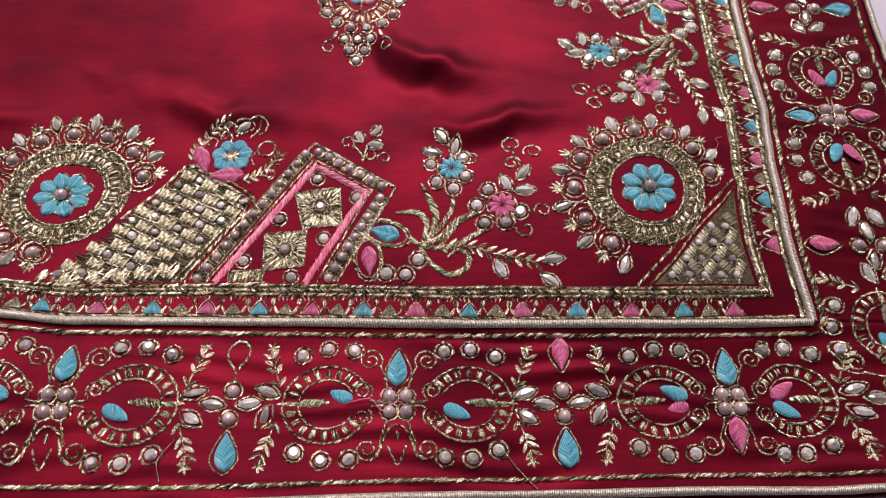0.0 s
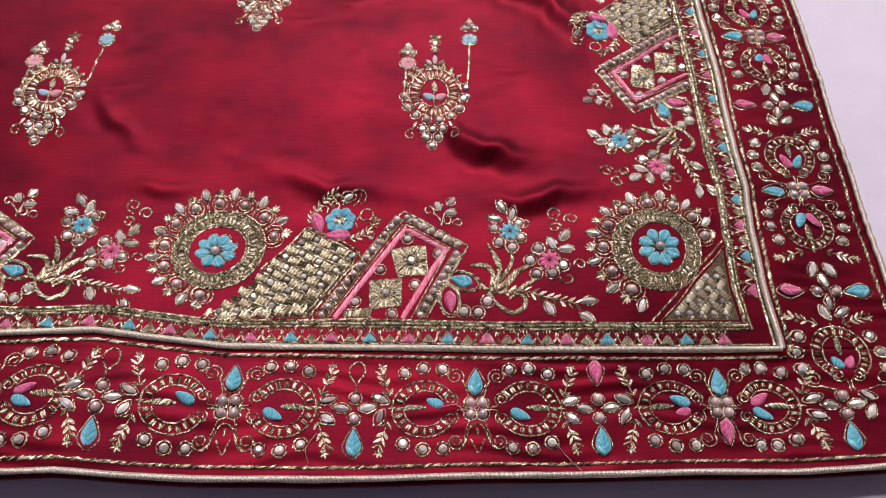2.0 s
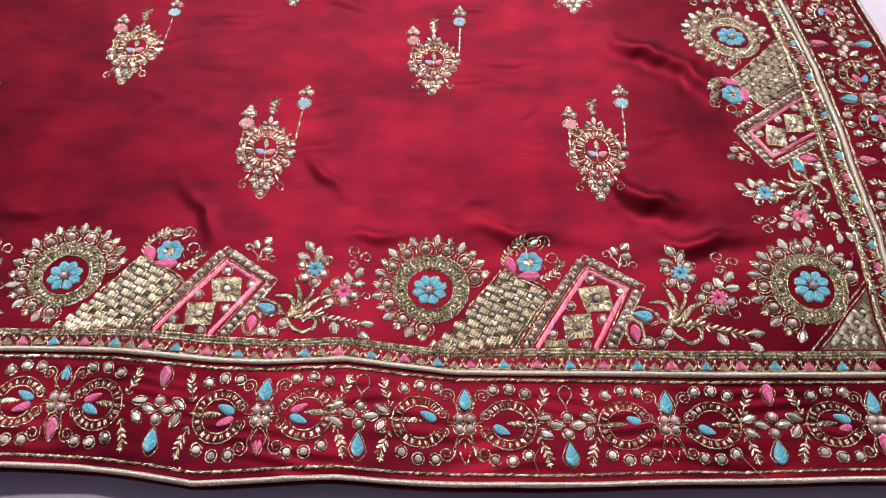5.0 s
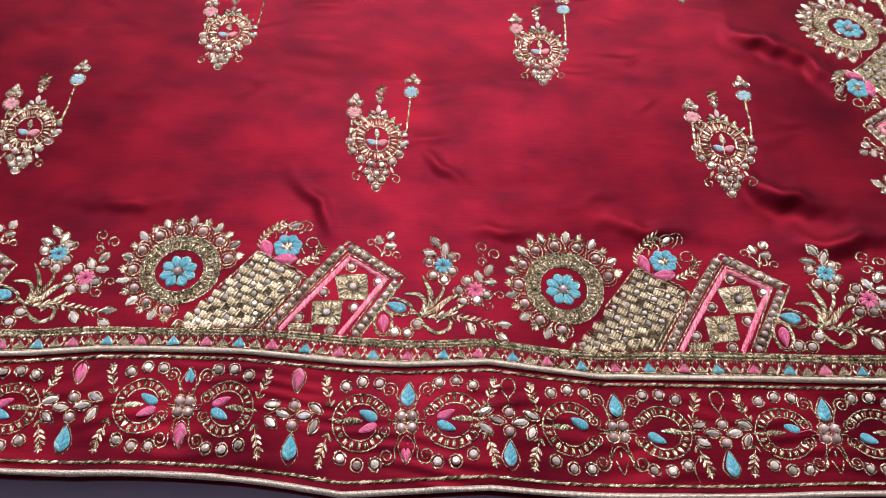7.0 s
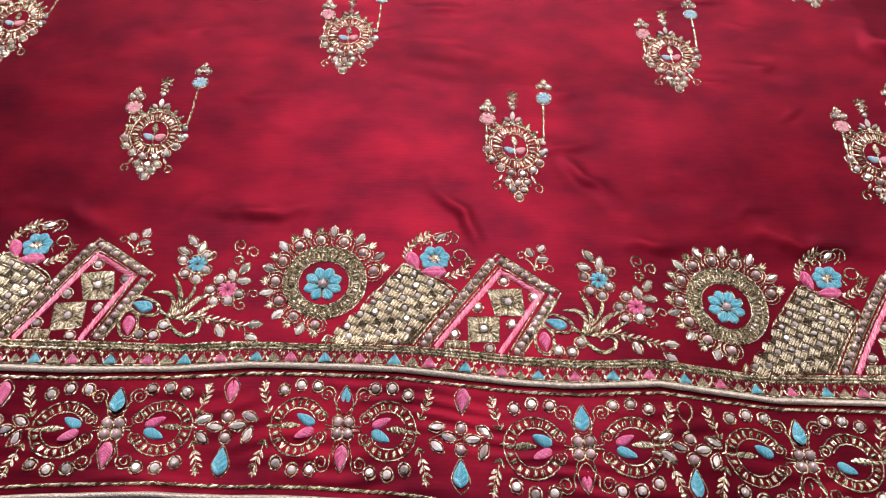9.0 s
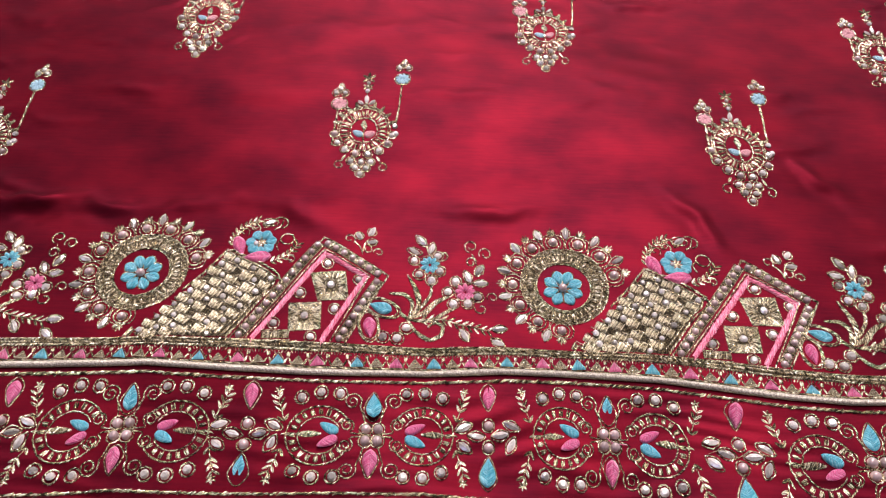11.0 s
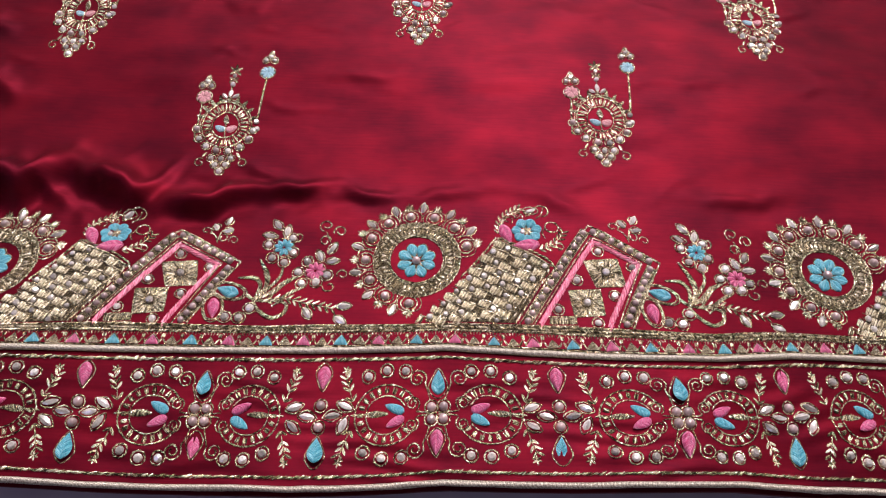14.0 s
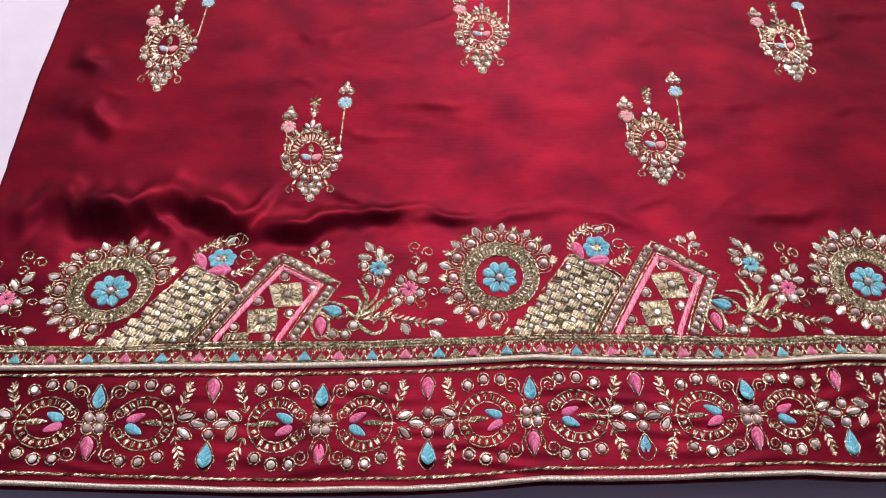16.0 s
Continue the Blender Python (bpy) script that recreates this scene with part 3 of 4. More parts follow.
P, L = 170.0, 85.5
LEFT_END, FAR_END = -745.0, 400.0


def panel(name, u0, u1, v0, v1, step, label, sag=0.0):
    nu, nv = int(round((u1 - u0) / step)), int(round((v1 - v0) / step))
    uu, vv = np.meshgrid(np.linspace(u0, u1, nu + 1), np.linspace(v0, v1, nv + 1))
    w = lie(np.stack([uu.ravel(), vv.ravel(), np.full(uu.size, sag)], 1))
    i, j = np.meshgrid(np.arange(nu), np.arange(nv))
    a = (j * (nu + 1) + i).ravel()
    f = np.stack([a, a + 1, a + nu + 2, a + nu + 1], 1)
    me = bpy.data.meshes.new(name)
    me.from_pydata(w.tolist(), [], f.tolist())
    me.materials.append(SILK)
    me.polygons.foreach_set("use_smooth", np.ones(len(f), dtype=bool))
    ob = new(name, me)
    ob.parent = cloth
    thick = ob.modifiers.new("thickness", "SOLIDIFY")
    thick.thickness, thick.offset = 0.0006, -1.0
    return tagged(ob, label)


panel("silk_panel", LEFT_END, 42, -42, FAR_END, 1.5, "plain maroon silk field with soft folds")
panel("lower_border_band", LEFT_END, 89, -89, -42, 1.25, "maroon silk border strip")
panel("side_border_band", 42, 89, -42, FAR_END, 1.4, "maroon silk border strip along the far-running edge")


# Added layer, pushed past the hem as the dark strip of its shadow.
panel("hem_shade_layer", LEFT_END + 8, 83, -90.5, FAR_END - 8, 8.0, "silk layer added under the cloth, standing in for the hem's shadow", -3.8).modifiers["thickness"].thickness = 0.0026


# ---- edge cords ----
def run(chart, a, b, v, gap=3.0):
    n = max(2, int(abs(b - a) / gap))
    return [(a + (b - a) * i / n, v) for i in range(n + 1)]


def edge_cord(name, chart, a, b, v, r, mat, label, h=0.2, wave=0.0, lean=30.0):
    w = Work(chart)
    pts = [(u, vv + wave * math.sin(u / 9.0 + v)) for u, vv in run(chart, a, b, v)]
    if mat is PIPING:
        w.tube(pts, r, h)
    else:
        w.cord(pts, r, h=h, step=1.0, lean=lean)
    w.make(name, cloth, label, (mat,))


FAR = -FAR_END
for chart, far in ((bottom, LEFT_END), (side, FAR)):
    edge_cord("piping", chart, far, 42.0, -42.2, 1.25, PIPING, "champagne satin piping between field and border")
    edge_cord("rope_cord", chart, far, 43.0, -45.4, 0.8, GOLD, "twisted gold rope beside the piping")
    edge_cord("hem_rope", chart, far, 87.0, -85.3, 0.72, GOLD, "twisted gold rope above the hem")
    edge_cord("hem_piping", chart, far, 90.0, -89.3, 1.1, PIPING, "pale piping along the hem")
    for v, r, lean in ((-31.4, 0.50, 38), (-32.6, 0.55, -38), (-33.9, 0.50, 38), (-40.3, 0.45, -35), (-41.2, 0.40, 35)):
        edge_cord("gold_cord", chart, far, -v + 0.0, v, r, GOLD, "couched gold cord", wave=0.12, lean=lean)


# ---- tooth strip between the cords ----
def tooth_strip(chart, far, first):
    w = Work(chart)
    for top, low in ((-30.9, -34.5), (-39.7, -41.8)):
        n = int((31.0 - far) / 4.0)
        w.pad([(31.0 + (far - 31.0) * i / n, (top + low) / 2) for i in range(n + 1)], [(top - low) / 2] * 2, 0.1, 4, 0.04, 2)
    u, k, teeth = first, 0, []
    while u > far + 6:
        if k % 2 == 0:
            teeth.append((u, "pink_tri" if (k // 2) % 2 == 0 else "blue_tri"))
            w.cord([(u - 2.9, -39.4), (u - 1.5, -37.0), (u, -35.6), (u + 1.5, -37.0), (u + 2.9, -39.4)], 0.26)
        else:
            teeth.append((u, "gold_tri"))
        w.bar(u - 3.55, -36.0, 90, 1.9, 1.3)
        w.leaf(u - 4.4, -38.4, 62, 2.6, 0.9, 0.35)
        for d in (-2.4, -1.2, 0.0, 1.2, 2.4):
            w.dash(u + d, -35.0 + random.gauss(0, 0.15), radians(90 - 14 * d), 1.5, 0.25, 0.3, 0.06, random.choice((1, 4)))
        w.leaf(u - 2.7, -38.4, 118, 2.6, 0.9, 0.35)
        u -= 7.15
        k += 1
    ob = w.make("tooth_strip", cloth, "narrow gold strip with pink and turquoise teeth")
    for u, kind in teeth:
        put(kind, ob, w, u, -39.7, 90, random.uniform(0.84, 0.96) if kind != "gold_tri" else random.uniform(0.78, 0.9))


tooth_strip(bottom, LEFT_END, 20.0)
tooth_strip(side, FAR, 18.0)


# ---- upper motifs ----
def medallion(chart, u, corner=False):
    w = Work(chart, u, 0)
    w.cord(ring(0, 0, 11.2), 0.42, True)
    w.cord(ring(0, 0, 12.2), 0.40, True, lean=-30)
    for i in range(46):
        a = 360 * i / 46
        w.bar(14.0 * math.cos(radians(a)), 14.0 * math.sin(radians(a)), a, 2.5, 1.15, 0.5)
    w.cord(ring(0, 0, 15.8), 0.42, True)
    w.cord([((16.9 + 0.65 * (-1) ** i) * math.cos(2 * math.pi * i / 64), (16.9 + 0.65 * (-1) ** i) * math.sin(2 * math.pi * i / 64)) for i in range(64)], 0.4, True)
    w.cord(ring(0, 0, 18.2), 0.45, True)
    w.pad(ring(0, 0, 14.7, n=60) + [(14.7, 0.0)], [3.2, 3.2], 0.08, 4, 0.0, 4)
    items = [("pearl", 0, 0, 0, 1.8, 0.5)]
    for i in range(8):
        a = 45 * i + 20
        c, s = math.cos(radians(a)), math.sin(radians(a))
        items.append(("petal", 2.0 * c, 2.0 * s, a))
        w.cord([(c * x - s * y, s * x + c * y) for x, y in ((2.0, 0.4), (4.3, 2.2), (6.8, 2.1), (8.2, 0), (6.8, -2.1), (4.3, -2.2), (2.0, -0.4))], 0.26, h=0.1)
    gap = (-98, 2) if corner else (-82, -2)
    for i in range(13):
        a = 360 * i / 13 + 14
        a = a - 360 if a > 180 else a
        if gap[0] < a < gap[1]:
            continue
        c, s = math.cos(radians(a)), math.sin(radians(a))
        items.append(("pearl", 21.6 * c, 21.6 * s, a, 1.75))
        w.cord(ring(21.4 * c, 21.4 * s, 3.3), 0.42, True)
        w.cord(ring(21.6 * c, 21.6 * s, 2.1), 0.3, True)
        w.spray(24.8 * c, 24.8 * s, a, 3.6)
        w.cord([(r * math.cos(radians(a + t)), r * math.sin(radians(a + t))) for t, r in ((-12, 18.8), (-13, 21.4), (-9.5, 24.4), (0, 25.4), (9.5, 24.4), (13, 21.4), (12, 18.8))], 0.32)
        a += 14
        if gap[0] - 3 < a < gap[1] + 6:
            continue
        c, s = math.cos(radians(a)), math.sin(radians(a))
        items.append(("marquise", 25.9 * c, 25.9 * s, a + random.uniform(-8, 8), 1.0))
        for sg in (1, -1):
            w.cord([(r * c - sg * k * s, r * s + sg * k * c) for r, k in ((22.0, 0.2), (23.4, 1.2), (25.6, 1.9), (27.4, 1.4), (28.8, 0))], 0.36)
    ob = w.make("medallion", cloth, "round gold medallion with a turquoise eight-petal flower and stone rays")
    pieces(w, ob, items)


def lattice(chart, u):
    """The basket-stitched panel that leans against the next medallion."""
    w = Work(chart, u, 0)
    items = []
    a, b = np.array((-136.0, 7.0)), np.array((-34.0, -38.5))
    c = np.array((21.0, -12.5))
    for i in range(13):
        for j in range(6):
            o = a + b * ((i + 0.5) / 13) + c * ((j + 0.5) / 6)
            inside = math.hypot(o[0] + 170, o[1]) > 18.6 and o[1] > -30.4
            if not inside:
                continue
            if (i + j) % 2 == 0:
                items.append(("block", o[0], o[1], -26, random.uniform(0.92, 1.08)))
            else:
                if random.random() < 0.72:
                    items.append(("crystal", o[0], o[1], 0, random.uniform(1.05, 1.4), 0.35))
                w.leaf(o[0] - 0.6, o[1] - 1.3, -24, 3.0, 0.7, 0.3)
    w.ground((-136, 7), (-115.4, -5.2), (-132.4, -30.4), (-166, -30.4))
    for i in range(760):
        o = a + b * random.random() + c * random.random()
        if math.hypot(o[0] + 170, o[1]) > 18.6 and o[1] > -30.2:
            w.dash(o[0], o[1], radians(-30 + random.gauss(0, 7)), random.uniform(1.8, 3.2), 0.22, 0.25, 0.1, random.choice((1, 4, 4)))
    for i in range(14):
        e = a + b * (i / 13)
        if math.hypot(e[0] + 170, e[1]) > 19 and e[1] + c[1] > -30:
            w.cord([tuple(e), tuple(e + c * 0.5), tuple(e + c)], 0.22, step=2.0, h=0.1)
    # slanting fill towards the strip
    for k in range(9):
        x = -168 + 4.2 * k
        w.bar(x, -28.8 + 0.25 * k, 62, 4.4, 2.2, 0.6)
    w.cord([(-136, 8.0), (-115, -4.6), (-121, -14.5), (-132, -30.6)], 0.6, step=2.0)
    w.cord([(-136.6, 6.8), (-117, -5.0), (-123, -15.0), (-134, -30.2)], 0.45, step=2.0)
    w.cord([(-136.4, 8.2), (-145, -2.0), (-152, -9.5)], 0.6, step=2.0)
    ob = w.make("basket_panel", cloth, "gold basket-stitch panel studded with small clear stones")
    pieces(w, ob, items)


def knot_flower(chart, u):
    w = Work(chart, u, 0)
    items = []
    for i in range(7):
        a = 360 * i / 7 + 15
        items.append(("knot_petal", -123.6 + 1.5 * math.cos(radians(a)), 10.2 + 1.5 * math.sin(radians(a)), a, 0.94))
    w.star(-123.6, 10.2, 2.8, 10)
    items += [("crystal", -125.4, 9.6, 0, 1.1, 0.6), ("pink_bud", -130.4, 4.6, 112, 1.12), ("pink_bud", -129.6, 3.6, 2, 1.22)]
    w.cord([(-133.6, 14.6), (-134.4, 10), (-131, 4.6), (-128.6, 4.4)], 0.3)
    w.fern([(-135.6, 10), (-134.4, 16), (-130, 20.4), (-126.6, 22)], 2.8, 1.7)
    w.fern([(-119, 1.6), (-115, 3.4), (-111.6, 6.5), (-109.6, 10)], 2.8, 1.6)
    w.cord([(-119.4, 17.0), (-117.2, 19.0), (-116.2, 22.4)], 0.36)
    w.cord(ring(-113.6, 12.6, 2.6), 0.36, True)
    w.cord([(-116.2, 12.0), (-117.6, 9.6), (-116.6, 7.0)], 0.34)
    for x, y, r in ((-127.6, 19.0, 2.0), (-123.0, 19.6, 1.8), (-134.6, 6.4, 1.9), (-111.4, 3.4, 1.7)):
        w.cord(curl(x, y, r, 250, 1.1, 0.5), 0.32)
    w.cord(curl(-117.0, 20.6, 3.4, 200, -0.8, 0.7), 0.36)
    w.cord(curl(-127.0, 17.6, 2.6, 300, 0.8), 0.36)
    w.cord(curl(-131, 16.2, 2.2, 300, 0.9), 0.3)
    items.append(("marquise", -121.2, 20.8, 35, 0.95))
    w.cord(ring(-121.2, 20.8, 3.0, 2.0), 0.33, True)
    ob = w.make("knot_flower", cloth, "turquoise flower cupped by two pink leaves, with gold curls")
    pieces(w, ob, items)


def chevron(chart, u):
    w = Work(chart, u, 0)
    items = []
    for (x0, y0), (x1, y1), n in (((-127.2, -29.6), (-101.6, 10.2), 13), ((-97.8, 11.0), (-77.4, -0.2), 7), ((-77.6, -4.2), (-90.6, -29.2), 9)):
        for i in range(n):
            t = i / (n - 1)
            items.append(("pearl", x0 + (x1 - x0) * t, y0 + (y1 - y0) * t, 0, 1.36))
    for p0, p1 in (((-127.2, -29.6), (-100.6, 11.4)), ((-98.6, 11.6), (-76.2, -0.6)), ((-76.6, -3.0), (-90.6, -29.2))):
        line = [(p0[0] + (p1[0] - p0[0]) * i / 20, p0[1] + (p1[1] - p0[1]) * i / 20) for i in range(21)]
        w.pad(line, [2.0, 2.0], 0.1, 4, 0.03, 4)
        w.satin(line, [1.9, 1.9], 0.25, 1, 0.05, 80.0, 0.62)
    for off, r in (((-130.4, -30.8, -99.2, 14.2, -73.2, -0.6, -88.4, -30.8), 0.5), ((-124.8, -30.8, -98.8, 8.4, -80.4, -1.6, -94.0, -30.8), 0.4)):
        q = [(off[i], off[i + 1]) for i in range(0, 8, 2)]
        for p0, p1 in zip(q, q[1:]):
            w.cord([p0, ((p0[0] + p1[0]) / 2, (p0[1] + p1[1]) / 2), p1], r, step=1.5)
    band = [(-122.4, -30.6), (-98.2, 6.0), (-82.0, -2.6), (-97.2, -30.6)]
    for p0, p1 in zip(band, band[1:]):
        k = 26
        w.satin([(p0[0] + (p1[0] - p0[0]) * i / k, p0[1] + (p1[1] - p0[1]) * i / k) for i in range(k + 1)], [0.95, 1.05, 0.95], 0.7, 5, 0.08, 30.0, 0.42)
    for cx, cy, q in ((-95.2, -7.6, [(-103, -3), (-90, -1.2), (-88.2, -13), (-99.6, -14.2)]), (-104.0, -20.8, [(-110.2, -16), (-98.4, -15), (-98, -25.6), (-109.4, -27)])):
        w.ground(*q, n=4)
        for i in range(4):
            p0, p1 = np.array(q[i]), np.array(q[(i + 1) % 4])
            m = np.array((cx, cy))
            for k in range(32):
                e = p0 + (p1 - p0) * ((k + 0.5) / 32)
                cut, o = random.uniform(0.5, 0.75), np.array((random.gauss(0, 0.12), random.gauss(0, 0.12)))
                if k % 2:
                    w.strand(m + (e - m) * random.uniform(0.38, 0.44) + o, m + (e - m) * cut + o, 0.2, 0.36, 0.14)
                w.strand(m + (e - m) * (cut - 0.06), m + (e - m) * random.uniform(0.94, 1.02), 0.19, 0.36, 0.14)
            w.cord([tuple(p0), tuple((p0 + p1) / 2), tuple(p1)], 0.35, step=1.5)
        items.append(("crystal", cx, cy, 0, 1.6, 0.3))
        w.cord(ring(cx, cy, 2.3), 0.3, True, h=0.2)
    for x, y in ((-97.0, 1.6), (-84.6, -4.2), (-106.6, -11.4), (-115.2, -24.2), (-93.2, -17.4), (-101.2, -29.0)):
        items.append(("crystal", x, y, 0, 1.55))
        w.cord(ring(x, y, 2.2), 0.36, True)
    w.satin([(-119.0 + k, -29.2 + 0.08 * k) for k in range(11)], [1.4, 1.6], 0.5, 1, 0.05, 78.0)
    for v in (-31.0, -27.2):
        w.cord([(-119.4, v - 0.2), (-114, v + 0.1), (-108.6, v + 0.4)], 0.34, step=1.5)
    # spray at the point
    for x, y, a in ((-85.6, 16.6, 118), (-80.6, 19.2, 62), (-80.2, 14.2, 8)):
        items.append(("marquise", x, y, a, 0.92))
        w.cord(ring(x, y, 1.9), 0.33, True)
    w.cord([(-84, 8), (-83.4, 11.5), (-82.6, 14.5)], 0.42)
    w.cord(curl(-89.4, 14.6, 2.4, 320, 1.0), 0.38)
    w.cord([(-87, 13.2), (-85, 11.4), (-84, 8.6)], 0.36)
    w.cord(curl(-77.4, 9.6, 2.2, 200, -1.0), 0.36)
    w.cord(curl(-82.0, 10.4, 2.2, 100, -0.9), 0.36)
    ob = w.make("chevron_panel", cloth, "slanting panel edged with mauve cabochons and a pink satin band")
    pieces(w, ob, items)


def sprig(chart, u):
    w = Work(chart, u, 0)
    items = []
    for kind, cx, cy, n in (("blue_mini", -57.0, 7.2, 9), ("pink_mini", -42.2, -6.0, 9)):
        for i in range(n):
            a = 360 * i / n + 12
            items.append((kind, cx + 0.5 * math.cos(radians(a)), cy + 0.5 * math.sin(radians(a)), a))
        w.cord(ring(cx, cy, 4.3), 0.28, True)
    for x, y, r in ((-63.2, 8.2, 1.5), (-61.2, 2.0, 1.7), (-56.2, 0.0, 1.7), (-52.8, 4.2, 1.7), (-53.6, 11.2, 1.6), (-46.2, -0.8, 1.7), (-37.0, -8.0, 1.8),
                    (-41.2, -11.4, 1.8), (-47.2, -11.6, 1.7), (-49.4, -5.8, 1.7), (-74.4, -27.4, 1.8), (-69.0, -27.6, 1.8), (-65.6, -23.0, 1.8)):
        items.append(("crystal", x, y, 0, r))
        w.cord(ring(x, y, r + 0.75), 0.4, True)
    for x, y, a in ((-60.4, 18.2, 130), (-56.2, 15.0, 80), (-63.0, 12.6, 170), (-41.0, 1.4, 118), (-36.0, 5.0, 55), (-35.6, -1.0, 4), (-42.8, -25.8, -58), (-28.4, -22.6, 4), (-29.4, -29.0, -35)):
        items.append(("marquise", x, y, a, 0.98))
        c, s = math.cos(radians(a)), math.sin(radians(a))
        w.cord([(x + c * d - s * e, y + s * d + c * e) for d, e in ((-3.2, 0), (-1.6, 1.4), (0.6, 1.8), (3.3, 0), (0.6, -1.8), (-1.6, -1.4))], 0.38, True)
    for x, y, r, st, t in ((-39.2, 16.0, 3.2, 250, -1.1), (-33.0, 13.0, 3.0, 200, -1.1), (-39.4, 8.4, 2.6, 20, 1.0), (-30.6, -7.6, 2.6, 200, -1.0), (-35.6, -13.4, 2.8, 170, 0.9), (-51.4, 11.6, 2.6, 250, 0.7)):
        w.cord(curl(x, y, r, st, t), 0.4)
    w.cord([(-39, 12.6), (-38, 10), (-37, 7.5)], 0.36)
    # stems and fronds from the knot
    w.satin(smooth_line([(-65, -19), (-60, -13), (-56.6, -7), (-56.2, -2.5)], 0.8), [0.4, 0.7, 0.75, 0.65, 0.5], 0.6)
    w.satin(smooth_line([(-65, -19), (-59, -15.5), (-54, -10.5), (-49, -8.2)], 0.8), [0.3, 0.9, 1.5, 1.2, 0.5], 0.8)
    w.satin(smooth_line([(-64.6, -18.6), (-61.4, -12.5), (-62, -6), (-65.6, 1)], 0.8), [0.3, 0.7, 1.2, 0.9, 0.25], 0.8)
    w.satin(smooth_line([(-64.8, -18.4), (-63.6, -12), (-66.6, -8.4), (-72.5, -8.6)], 0.8), [0.35, 0.7, 0.95, 0.8, 0.25], 0.7)
    w.satin(smooth_line([(-65, -19.4), (-56, -18.6), (-50, -15.2), (-46.5, -13.6)], 0.8), [0.4, 0.9, 0.9, 0.6], 0.6)
    w.satin(smooth_line([(-65, -19.6), (-62, -24), (-57, -27.2), (-52.4, -25.6), (-51.6, -21.6), (-54.6, -19.8), (-57.4, -21.8)], 0.8), [0.4, 0.7, 0.85, 0.95, 0.8, 0.6, 0.35], 0.7)
    w.fern([(-60, -18.6), (-52, -18.6), (-44, -21.2), (-33.5, -23.6)], 3.4, 2.3, 0.4)
    # two framed leaves
    items += [("blue_bud", -80.0, -14.0, -14, 0.96), ("pink_bud", -79.0, -28.0, 99, 0.98)]
    for cx, cy, a, rx, ry in ((-75.0, -15.2, -14, 7.2, 4.0), (-79.8, -23.2, 99, 6.6, 4.0)):
        c, s = math.cos(radians(a)), math.sin(radians(a))
        for g, r in ((1.0, 0.45), (0.84, 0.36)):
            w.cord([(cx + c * g * rx * math.cos(t) - s * g * ry * math.sin(t), cy + s * g * rx * math.cos(t) + c * g * ry * math.sin(t)) for t in [2 * math.pi * i / 22 for i in range(22)]], r, True)
    w.satin(smooth_line([(-68, -16.4), (-66.4, -18), (-65, -19)], 0.8), [0.5, 0.8, 0.5], 0.6)
    ob = w.make("flower_sprig", cloth, "gold sprig with turquoise and pink blossoms, clear stones and two framed leaves")
    pieces(w, ob, items)


def corner_panel():
    """The stitched triangle in the corner of the field."""
    w = Work(bottom)
    items = []
    w.cord([(-6, -30.6), (2, -22), (14, -10), (30, 3)], 0.55, step=1.5)
    w.cord([(-3, -30.6), (4, -23.6), (15, -12), (30, 0)], 0.45, step=1.5)
    w.ground((29.6, -30.2), (29.6, -1.0), (14, -14.6), (-1.5, -30.2))
    for i in range(-9, 10):
        for j in range(-9, 10):
            x, y = 16 + 2.5 * (i - j), -20 + 2.5 * (i + j)
            if x > 28.4 or y < -28.8 or y > -30.6 + 0.927 * (x + 3) - 1.8:
                continue
            if (i + j) % 2 == 0:
                items.append(("block", x, y, 45 if i % 2 else -45, 0.84))
            else:
                items.append(("crystal", x, y, 0, random.uniform(0.9, 1.2), 0.3))
                w.star(x + 0.6, y - 0.8, 1.9)
    ob = w.make("corner_panel", cloth, "small gold basket-stitch triangle filling the corner")
    pieces(w, ob, items)


for k in range(5):
    medallion(bottom, -P * k, k == 0)
    sprig(bottom, -P * k) if k < 4 else None
    if k < 4:
        chevron(bottom, -P * k), lattice(bottom, -P * k), knot_flower(bottom, -P * k)
sprig(bottom, -P * 4)
for k in range(2):
    medallion(side, -P * (k + 1))
    sprig(side, -P * k), chevron(side, -P * k), lattice(side, -P * k), knot_flower(side, -P * k)
corner_panel()


